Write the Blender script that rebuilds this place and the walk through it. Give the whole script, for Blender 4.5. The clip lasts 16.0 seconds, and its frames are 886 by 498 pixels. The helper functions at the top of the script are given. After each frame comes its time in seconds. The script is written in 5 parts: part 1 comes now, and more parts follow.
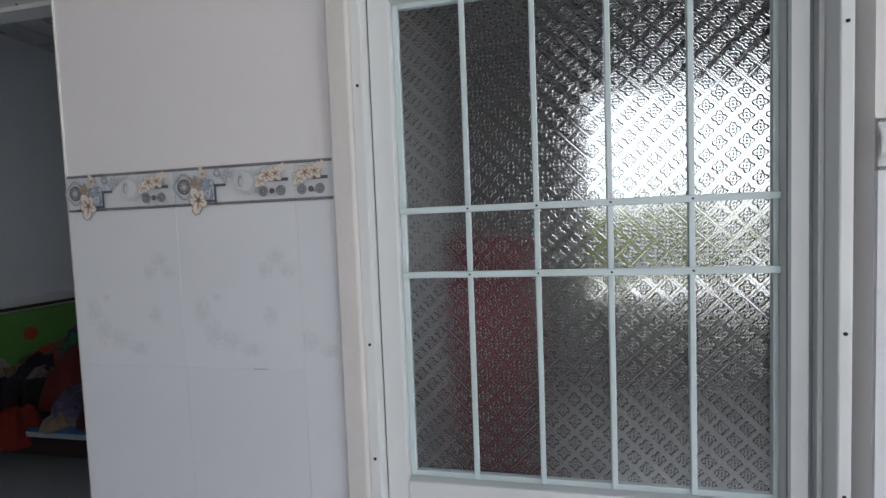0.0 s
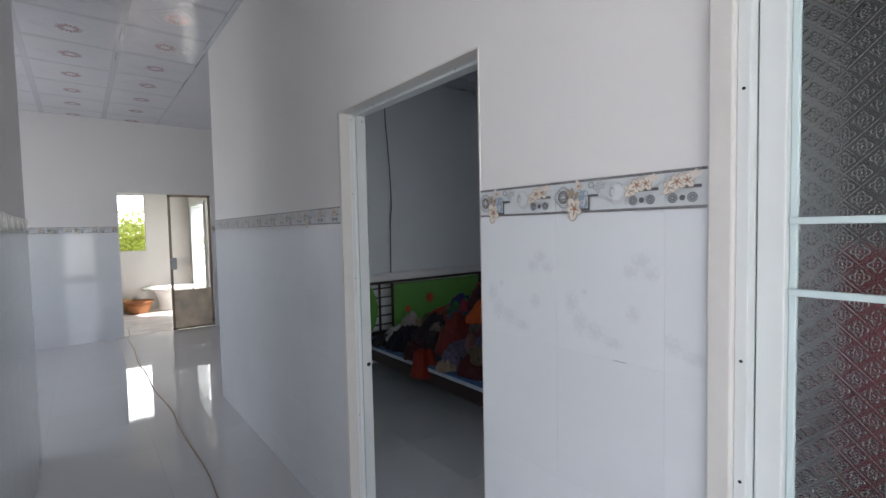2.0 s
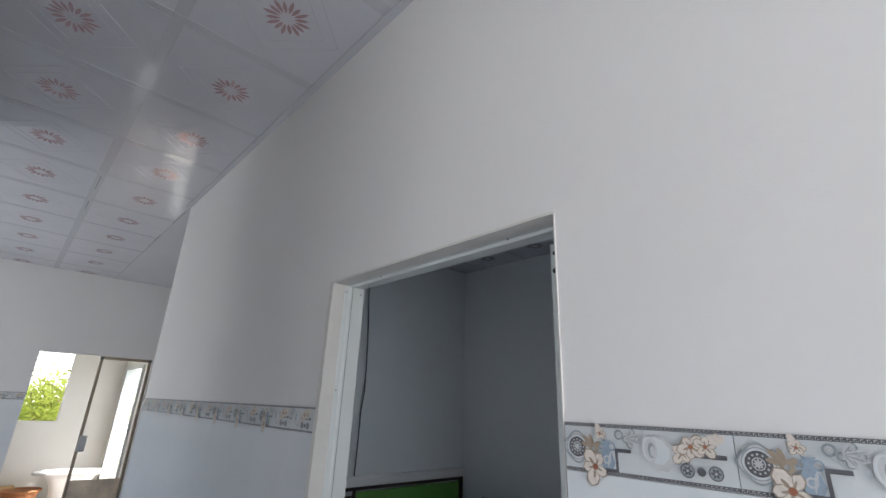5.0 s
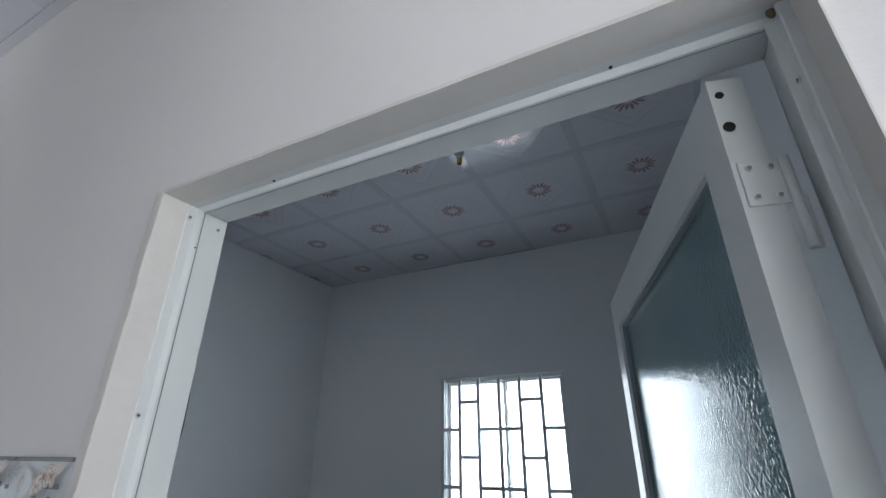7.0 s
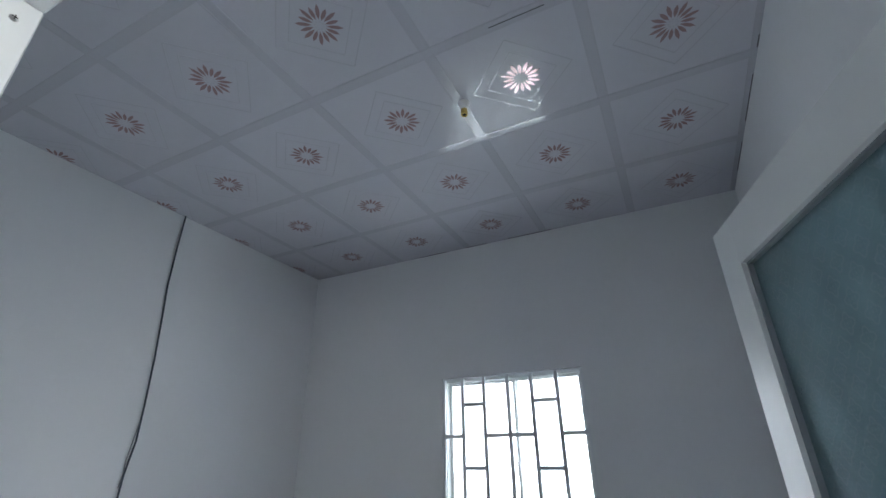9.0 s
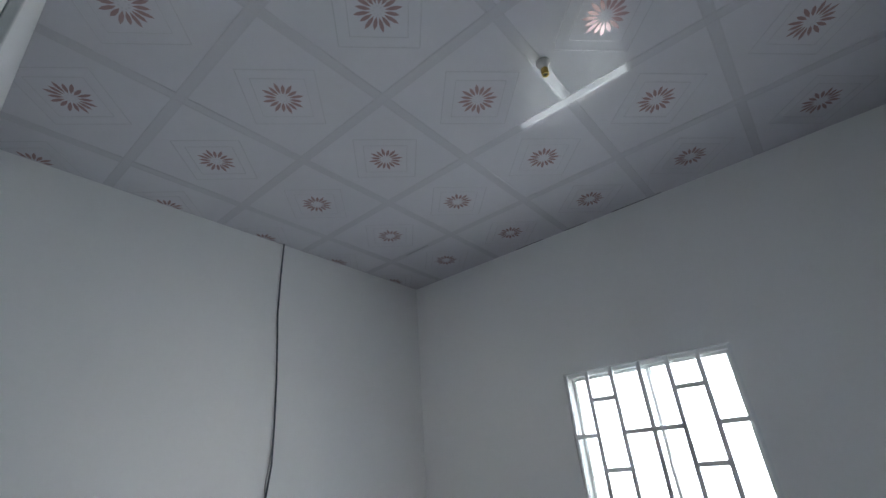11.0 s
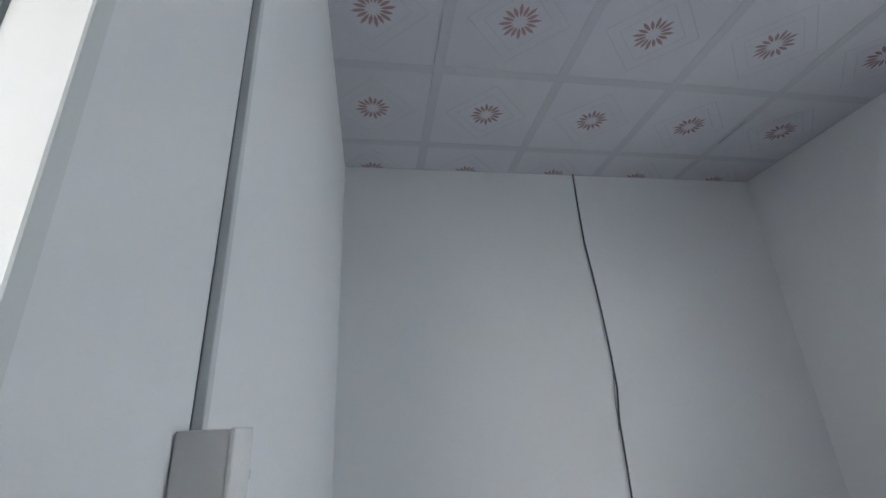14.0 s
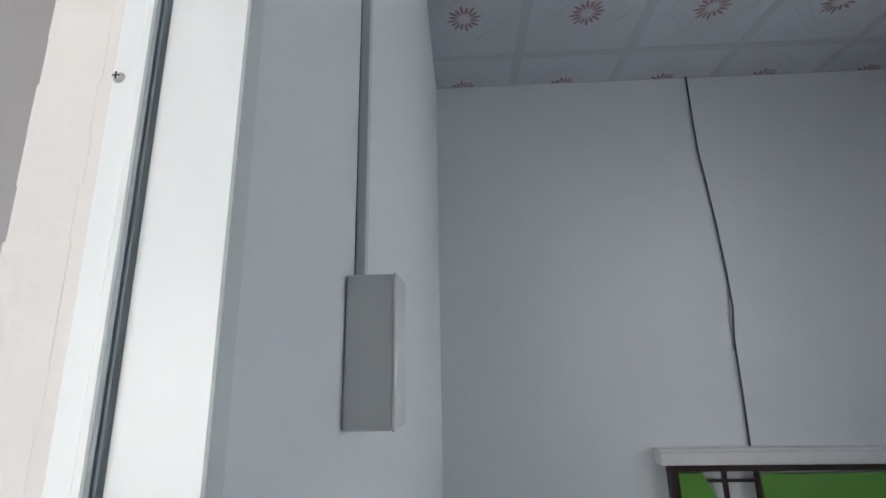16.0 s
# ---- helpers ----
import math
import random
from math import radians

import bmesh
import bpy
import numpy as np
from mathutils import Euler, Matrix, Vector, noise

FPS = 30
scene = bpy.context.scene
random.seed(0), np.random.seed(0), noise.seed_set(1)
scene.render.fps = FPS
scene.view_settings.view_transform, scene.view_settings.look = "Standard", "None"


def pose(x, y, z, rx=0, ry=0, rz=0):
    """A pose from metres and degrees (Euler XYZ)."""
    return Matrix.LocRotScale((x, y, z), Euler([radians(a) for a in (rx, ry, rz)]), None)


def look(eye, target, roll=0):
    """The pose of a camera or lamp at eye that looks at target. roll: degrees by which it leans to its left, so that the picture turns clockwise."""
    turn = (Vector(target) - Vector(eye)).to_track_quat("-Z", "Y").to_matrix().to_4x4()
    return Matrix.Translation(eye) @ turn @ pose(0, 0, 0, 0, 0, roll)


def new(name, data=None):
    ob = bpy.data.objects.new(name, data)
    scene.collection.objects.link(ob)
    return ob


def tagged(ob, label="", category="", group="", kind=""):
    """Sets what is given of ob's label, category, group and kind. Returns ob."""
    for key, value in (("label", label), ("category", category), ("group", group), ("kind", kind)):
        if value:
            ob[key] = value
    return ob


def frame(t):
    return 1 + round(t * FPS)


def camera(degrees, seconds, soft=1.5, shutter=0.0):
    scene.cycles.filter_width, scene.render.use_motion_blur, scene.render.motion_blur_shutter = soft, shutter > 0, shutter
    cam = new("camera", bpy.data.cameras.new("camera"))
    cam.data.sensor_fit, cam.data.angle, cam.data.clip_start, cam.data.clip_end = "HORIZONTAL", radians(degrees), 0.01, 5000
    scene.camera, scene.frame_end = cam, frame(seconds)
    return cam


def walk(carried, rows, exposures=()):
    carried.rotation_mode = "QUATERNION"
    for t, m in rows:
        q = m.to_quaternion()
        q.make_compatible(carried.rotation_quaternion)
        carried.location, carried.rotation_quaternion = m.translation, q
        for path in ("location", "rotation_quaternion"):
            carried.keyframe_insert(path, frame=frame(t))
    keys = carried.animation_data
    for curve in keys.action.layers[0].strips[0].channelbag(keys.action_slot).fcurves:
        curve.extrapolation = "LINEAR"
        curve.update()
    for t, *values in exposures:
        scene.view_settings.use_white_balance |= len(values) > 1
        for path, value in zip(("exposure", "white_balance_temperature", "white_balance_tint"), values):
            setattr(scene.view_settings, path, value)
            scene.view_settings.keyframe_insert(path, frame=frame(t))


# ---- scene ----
cam = camera(89.0, 16.0)
PATH = [
    (0, (1.923, -0.824, 1.448), (1.532, 1.135, 1.344), -2.2),
    (0.5, (1.905, -0.863, 1.463), (1.167, 0.992, 1.339), -2.1),
    (1, (1.905, -0.889, 1.468), (0.811, 0.782, 1.361), -1.7),
    (1.5, (1.906, -0.921, 1.478), (0.537, 0.533, 1.375), -1.4),
    (2, (1.904, -0.943, 1.48), (0.347, 0.309, 1.385), -1.2),
    (2.5, (1.897, -0.962, 1.482), (0.202, 0.096, 1.391), -1.6),
    (3, (1.858, -0.973, 1.487), (0.107, -0.012, 1.397), -1.7),
    (3.5, (1.72, -0.957, 1.516), (0.003, 0.068, 1.497), -0.3),
    (4, (1.607, -0.921, 1.566), (0.028, 0.255, 1.915), 0.6),
    (4.5, (1.507, -0.843, 1.6), (0.001, 0.346, 2.163), 1.0),
    (4.7, (1.471, -0.818, 1.607), (0.01, 0.399, 2.226), 1.6),
    (6.8, (0.825, -0.432, 1.591), (-0.095, 1.151, 2.396), 0.8),
    (7, (0.746, -0.383, 1.597), (-0.087, 1.241, 2.414), 0.1),
    (7.5, (0.632, -0.301, 1.599), (-0.054, 1.386, 2.425), -0.5),
    (8, (0.581, -0.229, 1.599), (-0.059, 1.477, 2.424), -0.3),
    (8.5, (0.517, -0.071, 1.609), (-0.138, 1.623, 2.446), -0.4),
    (8.7, (0.502, -0.021, 1.608), (-0.225, 1.643, 2.448), -0.1),
    (10.8, (0.352, 0.146, 1.614), (-0.68, 1.616, 2.493), -4.4),
    (11, (0.327, 0.176, 1.612), (-0.789, 1.579, 2.498), -4.6),
    (11.5, (0.33, 0.292, 1.632), (-1.125, 1.327, 2.532), -4.4),
    (12, (0.291, 0.321, 1.603), (-1.296, 1.115, 2.526), -3.8),
    (12.5, (0.294, 0.333, 1.612), (-1.384, 0.947, 2.512), -4.3),
    (13, (0.286, 0.327, 1.586), (-1.467, 0.728, 2.46), -3.5),
    (13.5, (0.28, 0.328, 1.584), (-1.524, 0.672, 2.375), -3.1),
    (14, (0.265, 0.325, 1.564), (-1.576, 0.627, 2.286), -2.7),
    (14.5, (0.263, 0.309, 1.548), (-1.615, 0.515, 2.204), -2.2),
    (15, (0.256, 0.291, 1.533), (-1.647, 0.404, 2.139), -1.8),
    (15.5, (0.246, 0.277, 1.507), (-1.682, 0.29, 2.041), -1.5),
    (16, (0.237, 0.258, 1.476), (-1.707, 0.179, 1.94), -1.1),
]
EXPOSURES = [(0, 0.7, 6560, 14), (0.5, 1.06, 6540, 14), (1, 1.14, 6500, 14), (1.5, 1.26, 6500, 13), (2, 1.21, 6480, 13), (3, 1.1, 6450, 12), (3.5, 1.1, 6450, 12), (4.5, 1.24, 6430, 11), (7, 1.8, 6290, 11), (8.5, 2.38, 6370, 12), (11, 2.52, 6800, 13), (11.5, 2.2, 6960, 13), (12, 2.28, 6960, 13), (13, 2.31, 6910, 13), (14, 2.66, 6740, 14), (15, 2.55, 6710, 14), (16, 2.44, 6720, 13)]
walk(cam, [(t, look(eye, target, roll)) for t, eye, target, roll in PATH], EXPOSURES)

# ---- world, sun, large lights ----
world = bpy.data.worlds.new("world")
scene.world = world
world.use_nodes = True
wn = world.node_tree.nodes
sky = wn.new("ShaderNodeTexSky")
sky.sky_type = "NISHITA"
sky.sun_disc = False
sky.sun_elevation = radians(57)
sky.sun_rotation = radians(22.6)
sky.dust_density = 3.0
wn["Background"].inputs["Strength"].default_value = 0.15
world.node_tree.links.new(sky.outputs["Color"], wn["Background"].inputs["Color"])

sun_data = bpy.data.lights.new("sun", "SUN")
sun_data.energy, sun_data.angle, sun_data.color = 5.0, radians(2.0), (1.0, 0.95, 0.88)
sun = new("sun", sun_data)
sun.matrix_basis = look((5, 12, 20), (0, 0, 0))


def opening_light(name, eye, target, width, height, watts, tint=(1.0, 1.0, 1.0)):
    """Daylight of the sky in an opening, seen or added out of view."""
    data = bpy.data.lights.new(name, "AREA")
    data.shape, data.size, data.size_y, data.energy, data.color = "RECTANGLE", width, height, watts, tint
    ob = new(name, data)
    ob.matrix_basis = look(eye, target)
    return ob


opening_light("daylight_bedroom_window", (-0.55, 3.36, 1.55), (-0.55, 1.2, 0.9), 0.95, 1.15, 3.5, (0.79, 0.905, 1.0))
# these three lamps stand in openings added out of view to light the corridor
opening_light("daylight_front_assumed", (5.75, -1.9, 1.3), (0, -1.2, 2.6), 2.6, 2.3, 29, (0.955, 0.965, 1.0))
opening_light("fill_front_south", (3.35, -3.86, 1.4), (2.9, 0, 1.8), 1.85, 1.75, 11, (0.94, 0.965, 1.0))
opening_light("fill_back_unseen", (-4.2, -3.45, 1.5), (-4.2, 0, 2.2), 1.8, 1.3, 15, (0.93, 0.965, 1.0))
opening_light("daylight_wash_window", (-8.95, -0.25, 1.7), (-6, -0.2, 0.9), 0.9, 1.0, 5)
opening_light("daylight_wash_door", (-7.85, 1.2, 1.05), (-7.8, -1, 0.6), 1.2, 1.9, 5)


# ---- materials ----
def material(name, color, rough=0.5, metal=0.0, grain=0.04, grain_scale=40.0, stain=0.06, stain_scale=1.6,
             bump=0.1, bump_scale=120.0, coat=0.0, transmission=0.0, per_piece=0.0, rough_var=0.1, ior=1.45):
    """A surface with fine grain, broad stains and relief."""
    m = bpy.data.materials.new(name)
    m.use_nodes = True
    nodes, link = m.node_tree.nodes, m.node_tree.links.new
    bsdf = nodes["Principled BSDF"]
    where = nodes.new("ShaderNodeTexCoord")
    fine, broad, relief = (nodes.new("ShaderNodeTexNoise") for _ in range(3))
    for node, scale, detail in ((fine, grain_scale, 4), (broad, stain_scale, 5), (relief, bump_scale, 3)):
        node.inputs["Scale"].default_value = scale
        node.inputs["Detail"].default_value = detail
        link(where.outputs["Object"], node.inputs["Vector"])
    level = nodes.new("ShaderNodeMath")
    level.operation = "MULTIPLY_ADD"
    level.inputs[1].default_value, level.inputs[2].default_value = 2 * grain, 1 - grain
    link(fine.outputs["Fac"], level.inputs[0])
    level2 = nodes.new("ShaderNodeMath")
    level2.operation = "MULTIPLY_ADD"
    level2.inputs[1].default_value, level2.inputs[2].default_value = 2 * stain, -stain
    link(broad.outputs["Fac"], level2.inputs[0])
    both = nodes.new("ShaderNodeMath")
    both.operation = "ADD"
    link(level.outputs[0], both.inputs[0])
    link(level2.outputs[0], both.inputs[1])
    out = both
    if per_piece:
        info = nodes.new("ShaderNodeObjectInfo")
        vary = nodes.new("ShaderNodeMath")
        vary.operation = "MULTIPLY_ADD"
        vary.inputs[1].default_value, vary.inputs[2].default_value = 2 * per_piece, -per_piece
        link(info.outputs["Random"], vary.inputs[0])
        out = nodes.new("ShaderNodeMath")
        out.operation = "ADD"
        link(both.outputs[0], out.inputs[0])
        link(vary.outputs[0], out.inputs[1])
    tint = nodes.new("ShaderNodeMix")
    tint.data_type, tint.blend_type = "RGBA", "MULTIPLY"
    tint.inputs["Factor"].default_value = 1.0
    tint.inputs["A"].default_value = (*color, 1)
    link(out.outputs[0], tint.inputs["B"])
    link(tint.outputs["Result"], bsdf.inputs["Base Color"])
    gloss = nodes.new("ShaderNodeMath")
    gloss.operation = "MULTIPLY_ADD"
    gloss.inputs[1].default_value, gloss.inputs[2].default_value = rough * rough_var * 2, rough * (1 - rough_var)
    link(broad.outputs["Fac"], gloss.inputs[0])
    link(gloss.outputs[0], bsdf.inputs["Roughness"])
    bsdf.inputs["Metallic"].default_value = metal
    bsdf.inputs["IOR"].default_value = ior
    bsdf.inputs["Coat Weight"].default_value = coat
    bsdf.inputs["Transmission Weight"].default_value = transmission
    if bump:
        raised = nodes.new("ShaderNodeBump")
        raised.inputs["Strength"].default_value = bump
        raised.inputs["Distance"].default_value = 0.004
        link(relief.outputs["Fac"], raised.inputs["Height"])
        link(raised.outputs["Normal"], bsdf.inputs["Normal"])
    return m


def pressed_glass(name, color, rough, cell, strength, transmission=1.0, shade=0.0, mottle=0.02, swung=0.0, hammered=0.25):
    """Figured glass: a lattice of small pressed blossoms."""
    m = material(name, color, rough, grain=0.0, stain=mottle, stain_scale=16, bump=0, transmission=transmission)
    nodes, link = m.node_tree.nodes, m.node_tree.links.new
    bsdf = nodes["Principled BSDF"]
    where = nodes.new("ShaderNodeTexCoord")
    turn = nodes.new("ShaderNodeMapping")
    turn.inputs["Rotation"].default_value = (0, radians(45), 0)
    turn.inputs["Scale"].default_value = (1 / cell, 0.02, 1 / cell)
    swing = nodes.new("ShaderNodeMapping")
    swing.inputs["Rotation"].default_value = (0, 0, radians(-swung))
    link(where.outputs["Object"], swing.inputs["Vector"])
    link(swing.outputs["Vector"], turn.inputs["Vector"])

    def calc(operation, *values):
        node = nodes.new("ShaderNodeMath")
        node.operation = operation
        for k, v in enumerate(values):
            if isinstance(v, (int, float)):
                node.inputs[k].default_value = v
            else:
                link(v, node.inputs[k])
        return node.outputs[0]

    def hump(value, middle, half):
        """One at the middle, falling to nothing at half a width to either side."""
        return calc("MAXIMUM", 0.0, calc("SUBTRACT", 1.0, calc("DIVIDE", calc("ABSOLUTE", calc("SUBTRACT", value, middle)), half)))

    axes = nodes.new("ShaderNodeSeparateXYZ")
    link(turn.outputs["Vector"], axes.inputs["Vector"])
    u, v = (calc("SUBTRACT", calc("FRACT", axes.outputs[k]), 0.5) for k in ("X", "Z"))
    radius = calc("SQRT", calc("ADD", calc("MULTIPLY", u, u), calc("MULTIPLY", v, v)))
    four = calc("COSINE", calc("MULTIPLY", calc("ARCTAN2", v, u), 4.0))
    petal_edge = hump(calc("ADD", radius, calc("MULTIPLY", four, 0.07)), 0.33, 0.085)
    heart = hump(radius, 0.0, 0.09)
    seeds = calc("MULTIPLY", hump(radius, 0.18, 0.06), calc("MULTIPLY_ADD", four, -0.5, 0.5))
    lattice = hump(calc("MAXIMUM", calc("ABSOLUTE", u), calc("ABSOLUTE", v)), 0.5, 0.055)
    pebble = nodes.new("ShaderNodeTexNoise")
    pebble.inputs["Scale"].default_value, pebble.inputs["Detail"].default_value = 5.0, 1.0
    link(turn.outputs["Vector"], pebble.inputs["Vector"])
    soften = lambda h: calc("MULTIPLY", calc("MULTIPLY", h, h), calc("SUBTRACT", 3.0, calc("MULTIPLY", h, 2.0)))
    blossom = calc("ADD", calc("ADD", soften(petal_edge), calc("MULTIPLY", soften(heart), 0.9)), calc("ADD", calc("MULTIPLY", soften(seeds), 0.8), calc("MULTIPLY", soften(lattice), 0.16)))
    total = calc("MULTIPLY_ADD", pebble.outputs["Fac"], hammered, calc("MULTIPLY", blossom, 1.0 if not shade else 0.25))
    raised = nodes.new("ShaderNodeBump")
    if shade:
        deep = nodes.new("ShaderNodeMix")
        deep.data_type = "RGBA"
        deep.inputs["B"].default_value = (color[0] * 1.5, color[1] * 1.25, color[2] * 1.25, 1)
        level = nodes.new("ShaderNodeMapRange")
        for k, v in (("From Min", 0.1), ("From Max", 1.5), ("To Min", 0.0), ("To Max", shade)):
            level.inputs[k].default_value = v
        link(blossom, level.inputs["Value"])
        link(bsdf.inputs["Base Color"].links[0].from_socket, deep.inputs["A"])
        link(level.outputs["Result"], deep.inputs["Factor"])
        link(deep.outputs["Result"], bsdf.inputs["Base Color"])
    raised.inputs["Strength"].default_value = strength
    raised.inputs["Distance"].default_value = 0.0022
    link(total, raised.inputs["Height"])
    link(raised.outputs["Normal"], bsdf.inputs["Normal"])
    return m


M_PAINT = material("wall_paint", (0.765, 0.75, 0.745), 0.62, grain=0.015, stain=0.04, stain_scale=0.9, bump=0.06, bump_scale=260)
M_PAINT_IN = material("bedroom_paint", (0.795, 0.81, 0.82), 0.6, grain=0.015, stain=0.05, stain_scale=0.8, bump=0.06, bump_scale=220)
M_RENDER = material("white_render", (0.80, 0.78, 0.74), 0.75, grain=0.03, stain=0.06, stain_scale=1.2, bump=0.12, bump_scale=150)
M_PLASTER = material("reveal_plaster", (0.67, 0.65, 0.62), 0.7, grain=0.04, grain_scale=30, stain=0.06, stain_scale=5, bump=0.35, bump_scale=45)
# frame aluminium with the greenish light from behind the glass put into its colour
M_BEAD_BACKLIT = material("backlit_aluminium", (0.58, 0.69, 0.69), 0.33, grain=0.01, stain=0.04, stain_scale=4, bump=0.03, bump_scale=300)
M_FRAME = material("coated_aluminium", (0.69, 0.72, 0.715), 0.33, grain=0.01, stain=0.04, stain_scale=4, bump=0.03, bump_scale=300)
M_GASKET = material("gasket", (0.23, 0.27, 0.29), 0.5)
M_CEIL = material("ceiling_panel", (0.60, 0.60, 0.645), 0.13, grain=0.02, grain_scale=18, stain=0.05, stain_scale=2.5, bump=0.012, bump_scale=14, rough_var=0.25, ior=1.31)
M_RIB = material("ceiling_rib", (0.555, 0.56, 0.605), 0.10, grain=0.02, stain=0.04, bump=0, ior=1.58)
M_FOIL = material("red_foil", (0.60, 0.41, 0.42), 0.12, metal=0.42, grain=0.1, stain=0.1, stain_scale=8, bump=0)
M_SILVER = material("silver_print", (0.600, 0.600, 0.645), 0.06, ior=1.8, metal=0.05, grain=0.05, bump=0)
M_CRACK = material("dark_joint", (0.13, 0.13, 0.14), 0.8)
M_FLOOR = material("polished_floor_tile", (0.60, 0.605, 0.615), 0.03, grain=0.015, grain_scale=25, stain=0.06, stain_scale=1.1, bump=0.0, coat=0.0, per_piece=0.012, ior=1.85, rough_var=0.3)
M_WASHFLOOR = material("dusty_floor_tile", (0.60, 0.575, 0.54), 0.35, grain=0.10, grain_scale=14, stain=0.6, stain_scale=4.5, bump=0.05, bump_scale=30)
M_TILE = material("white_wall_tile", (0.70, 0.725, 0.75), 0.04, grain=0.012, grain_scale=30, stain=0.035, stain_scale=5, bump=0.003, bump_scale=9, per_piece=0.012, ior=1.47)
M_TILE_PRINT = material("printed_wall_tile", (0.70, 0.725, 0.75), 0.04, grain=0.012, grain_scale=30, stain=0.035, stain_scale=5, bump=0.003, bump_scale=9, per_piece=0.012, ior=1.47)


def print_smudges(m, spots):
    """A faint grey floral print: ragged blots round the given places on each tile."""
    nodes, link = m.node_tree.nodes, m.node_tree.links.new
    bsdf = nodes["Principled BSDF"]
    where = nodes.new("ShaderNodeTexCoord")
    ragged = nodes.new("ShaderNodeTexNoise")
    ragged.inputs["Scale"].default_value, ragged.inputs["Detail"].default_value = 110.0, 8.0
    link(where.outputs["Object"], ragged.inputs["Vector"])
    total = None
    for x, z, rx, rz in spots:
        place = nodes.new("ShaderNodeMapping")
        place.vector_type = "TEXTURE"
        place.inputs["Location"].default_value, place.inputs["Scale"].default_value = (x, 0, z), (rx, 1, rz)
        ball = nodes.new("ShaderNodeTexGradient")
        ball.gradient_type = "SPHERICAL"
        link(where.outputs["Object"], place.inputs["Vector"])
        link(place.outputs["Vector"], ball.inputs["Vector"])
        if total is None:
            total = ball.outputs["Fac"]
        else:
            add = nodes.new("ShaderNodeMath")
            add.operation = "MAXIMUM"
            link(total, add.inputs[0])
            link(ball.outputs["Fac"], add.inputs[1])
            total = add.outputs[0]
    both = nodes.new("ShaderNodeMath")
    both.operation = "MULTIPLY"
    link(total, both.inputs[0])
    link(ragged.outputs["Fac"], both.inputs[1])
    ramp = nodes.new("ShaderNodeMapRange")
    for k, v in (("From Min", 0.18), ("From Max", 0.42), ("To Min", 0.0), ("To Max", 0.20)):
        ramp.inputs[k].default_value = v
    link(both.outputs[0], ramp.inputs["Value"])
    mix = nodes.new("ShaderNodeMix")
    mix.data_type = "RGBA"
    mix.inputs["B"].default_value = (0.36, 0.37, 0.41, 1)
    link(bsdf.inputs["Base Color"].links[0].from_socket, mix.inputs["A"])
    link(ramp.outputs["Result"], mix.inputs["Factor"])
    link(mix.outputs["Result"], bsdf.inputs["Base Color"])


print_smudges(M_TILE_PRINT, ((-0.090, -0.050, 0.040, 0.060), (-0.065, -0.095, 0.045, 0.060), (-0.030, -0.110, 0.065, 0.042), (0.020, -0.130, 0.050, 0.028), (-0.055, -0.020, 0.018, 0.016), (0.068, -0.058, 0.034, 0.034), (0.086, 0.060, 0.040, 0.036), (0.108, 0.036, 0.036, 0.032), (0.062, 0.036, 0.032, 0.034)))
M_GROUT = material("grout", (0.62, 0.63, 0.63), 0.8, grain=0.05)
M_BORDER = material("border_glaze", (0.63, 0.66, 0.675), 0.06, grain=0.015, grain_scale=60, stain=0.08, stain_scale=12, bump=0, per_piece=0.015)
M_PRINT_DARK = material("print_charcoal", (0.115, 0.115, 0.125), 0.3, grain=0.3, grain_scale=300, bump=0)
M_PRINT_GREY = material("print_grey", (0.30, 0.33, 0.35), 0.3, grain=0.15, grain_scale=200, bump=0)
M_PRINT_PALE = material("print_pale_grey", (0.56, 0.57, 0.58), 0.25, grain=0.1, grain_scale=120, bump=0)
M_PRINT_CREAM = material("print_cream", (0.71, 0.645, 0.585), 0.25, grain=0.2, grain_scale=180, bump=0)
M_PRINT_TAN = material("print_tan", (0.34, 0.275, 0.21), 0.3, grain=0.25, grain_scale=200, bump=0)
M_PRINT_RED = material("print_rust", (0.36, 0.14, 0.08), 0.3, grain=0.2, bump=0)
M_PRINT_BLUE = material("print_slate_blue", (0.30, 0.37, 0.45), 0.25, grain=0.25, grain_scale=150, bump=0)
M_GLASS_DOOR = pressed_glass("figured_glass", (0.93, 0.96, 0.96), 0.11, 0.031, 0.52)
M_GLASS_LEAF = pressed_glass("sea_green_glass", (0.27, 0.42, 0.45), 0.035, 0.033, 0.17, 0.55, 0.5, 0.3, 105.1, 1.4)
M_WINDOW = material("window_glass", (0.95, 0.98, 0.98), 0.02, grain=0, stain=0, bump=0, transmission=1.0)
M_GRILLE = material("grille_paint", (0.76, 0.78, 0.80), 0.45, bump=0.05)
M_STEEL = material("screw_steel", (0.55, 0.55, 0.55), 0.3, metal=1.0, bump=0)
M_HOLE = material("dark_hole", (0.02, 0.02, 0.02), 0.9, bump=0)
M_PVC = material("white_plastic", (0.80, 0.78, 0.77), 0.38, grain=0.01, stain=0.05, stain_scale=8, bump=0.02)
M_CONDUIT = material("conduit_plastic", (0.60, 0.62, 0.63), 0.4, bump=0.02)
M_CABLE = material("black_cable", (0.07, 0.09, 0.115), 0.45, bump=0)
M_WIRE = material("tan_wire", (0.40, 0.31, 0.21), 0.6, grain=0.1)
M_OLD_ALU = material("worn_aluminium", (0.30, 0.25, 0.19), 0.5, metal=0.3, grain=0.15, stain=0.35, stain_scale=7, bump=0.2, bump_scale=60)
M_PANEL = material("dusty_door_panel", (0.66, 0.55, 0.42), 0.6, grain=0.12, stain=0.5, stain_scale=6, bump=0.15, bump_scale=35)
M_GREEN = material("lime_panel", (0.13, 0.34, 0.065), 0.35, grain=0.03, stain=0.08, bump=0.05)
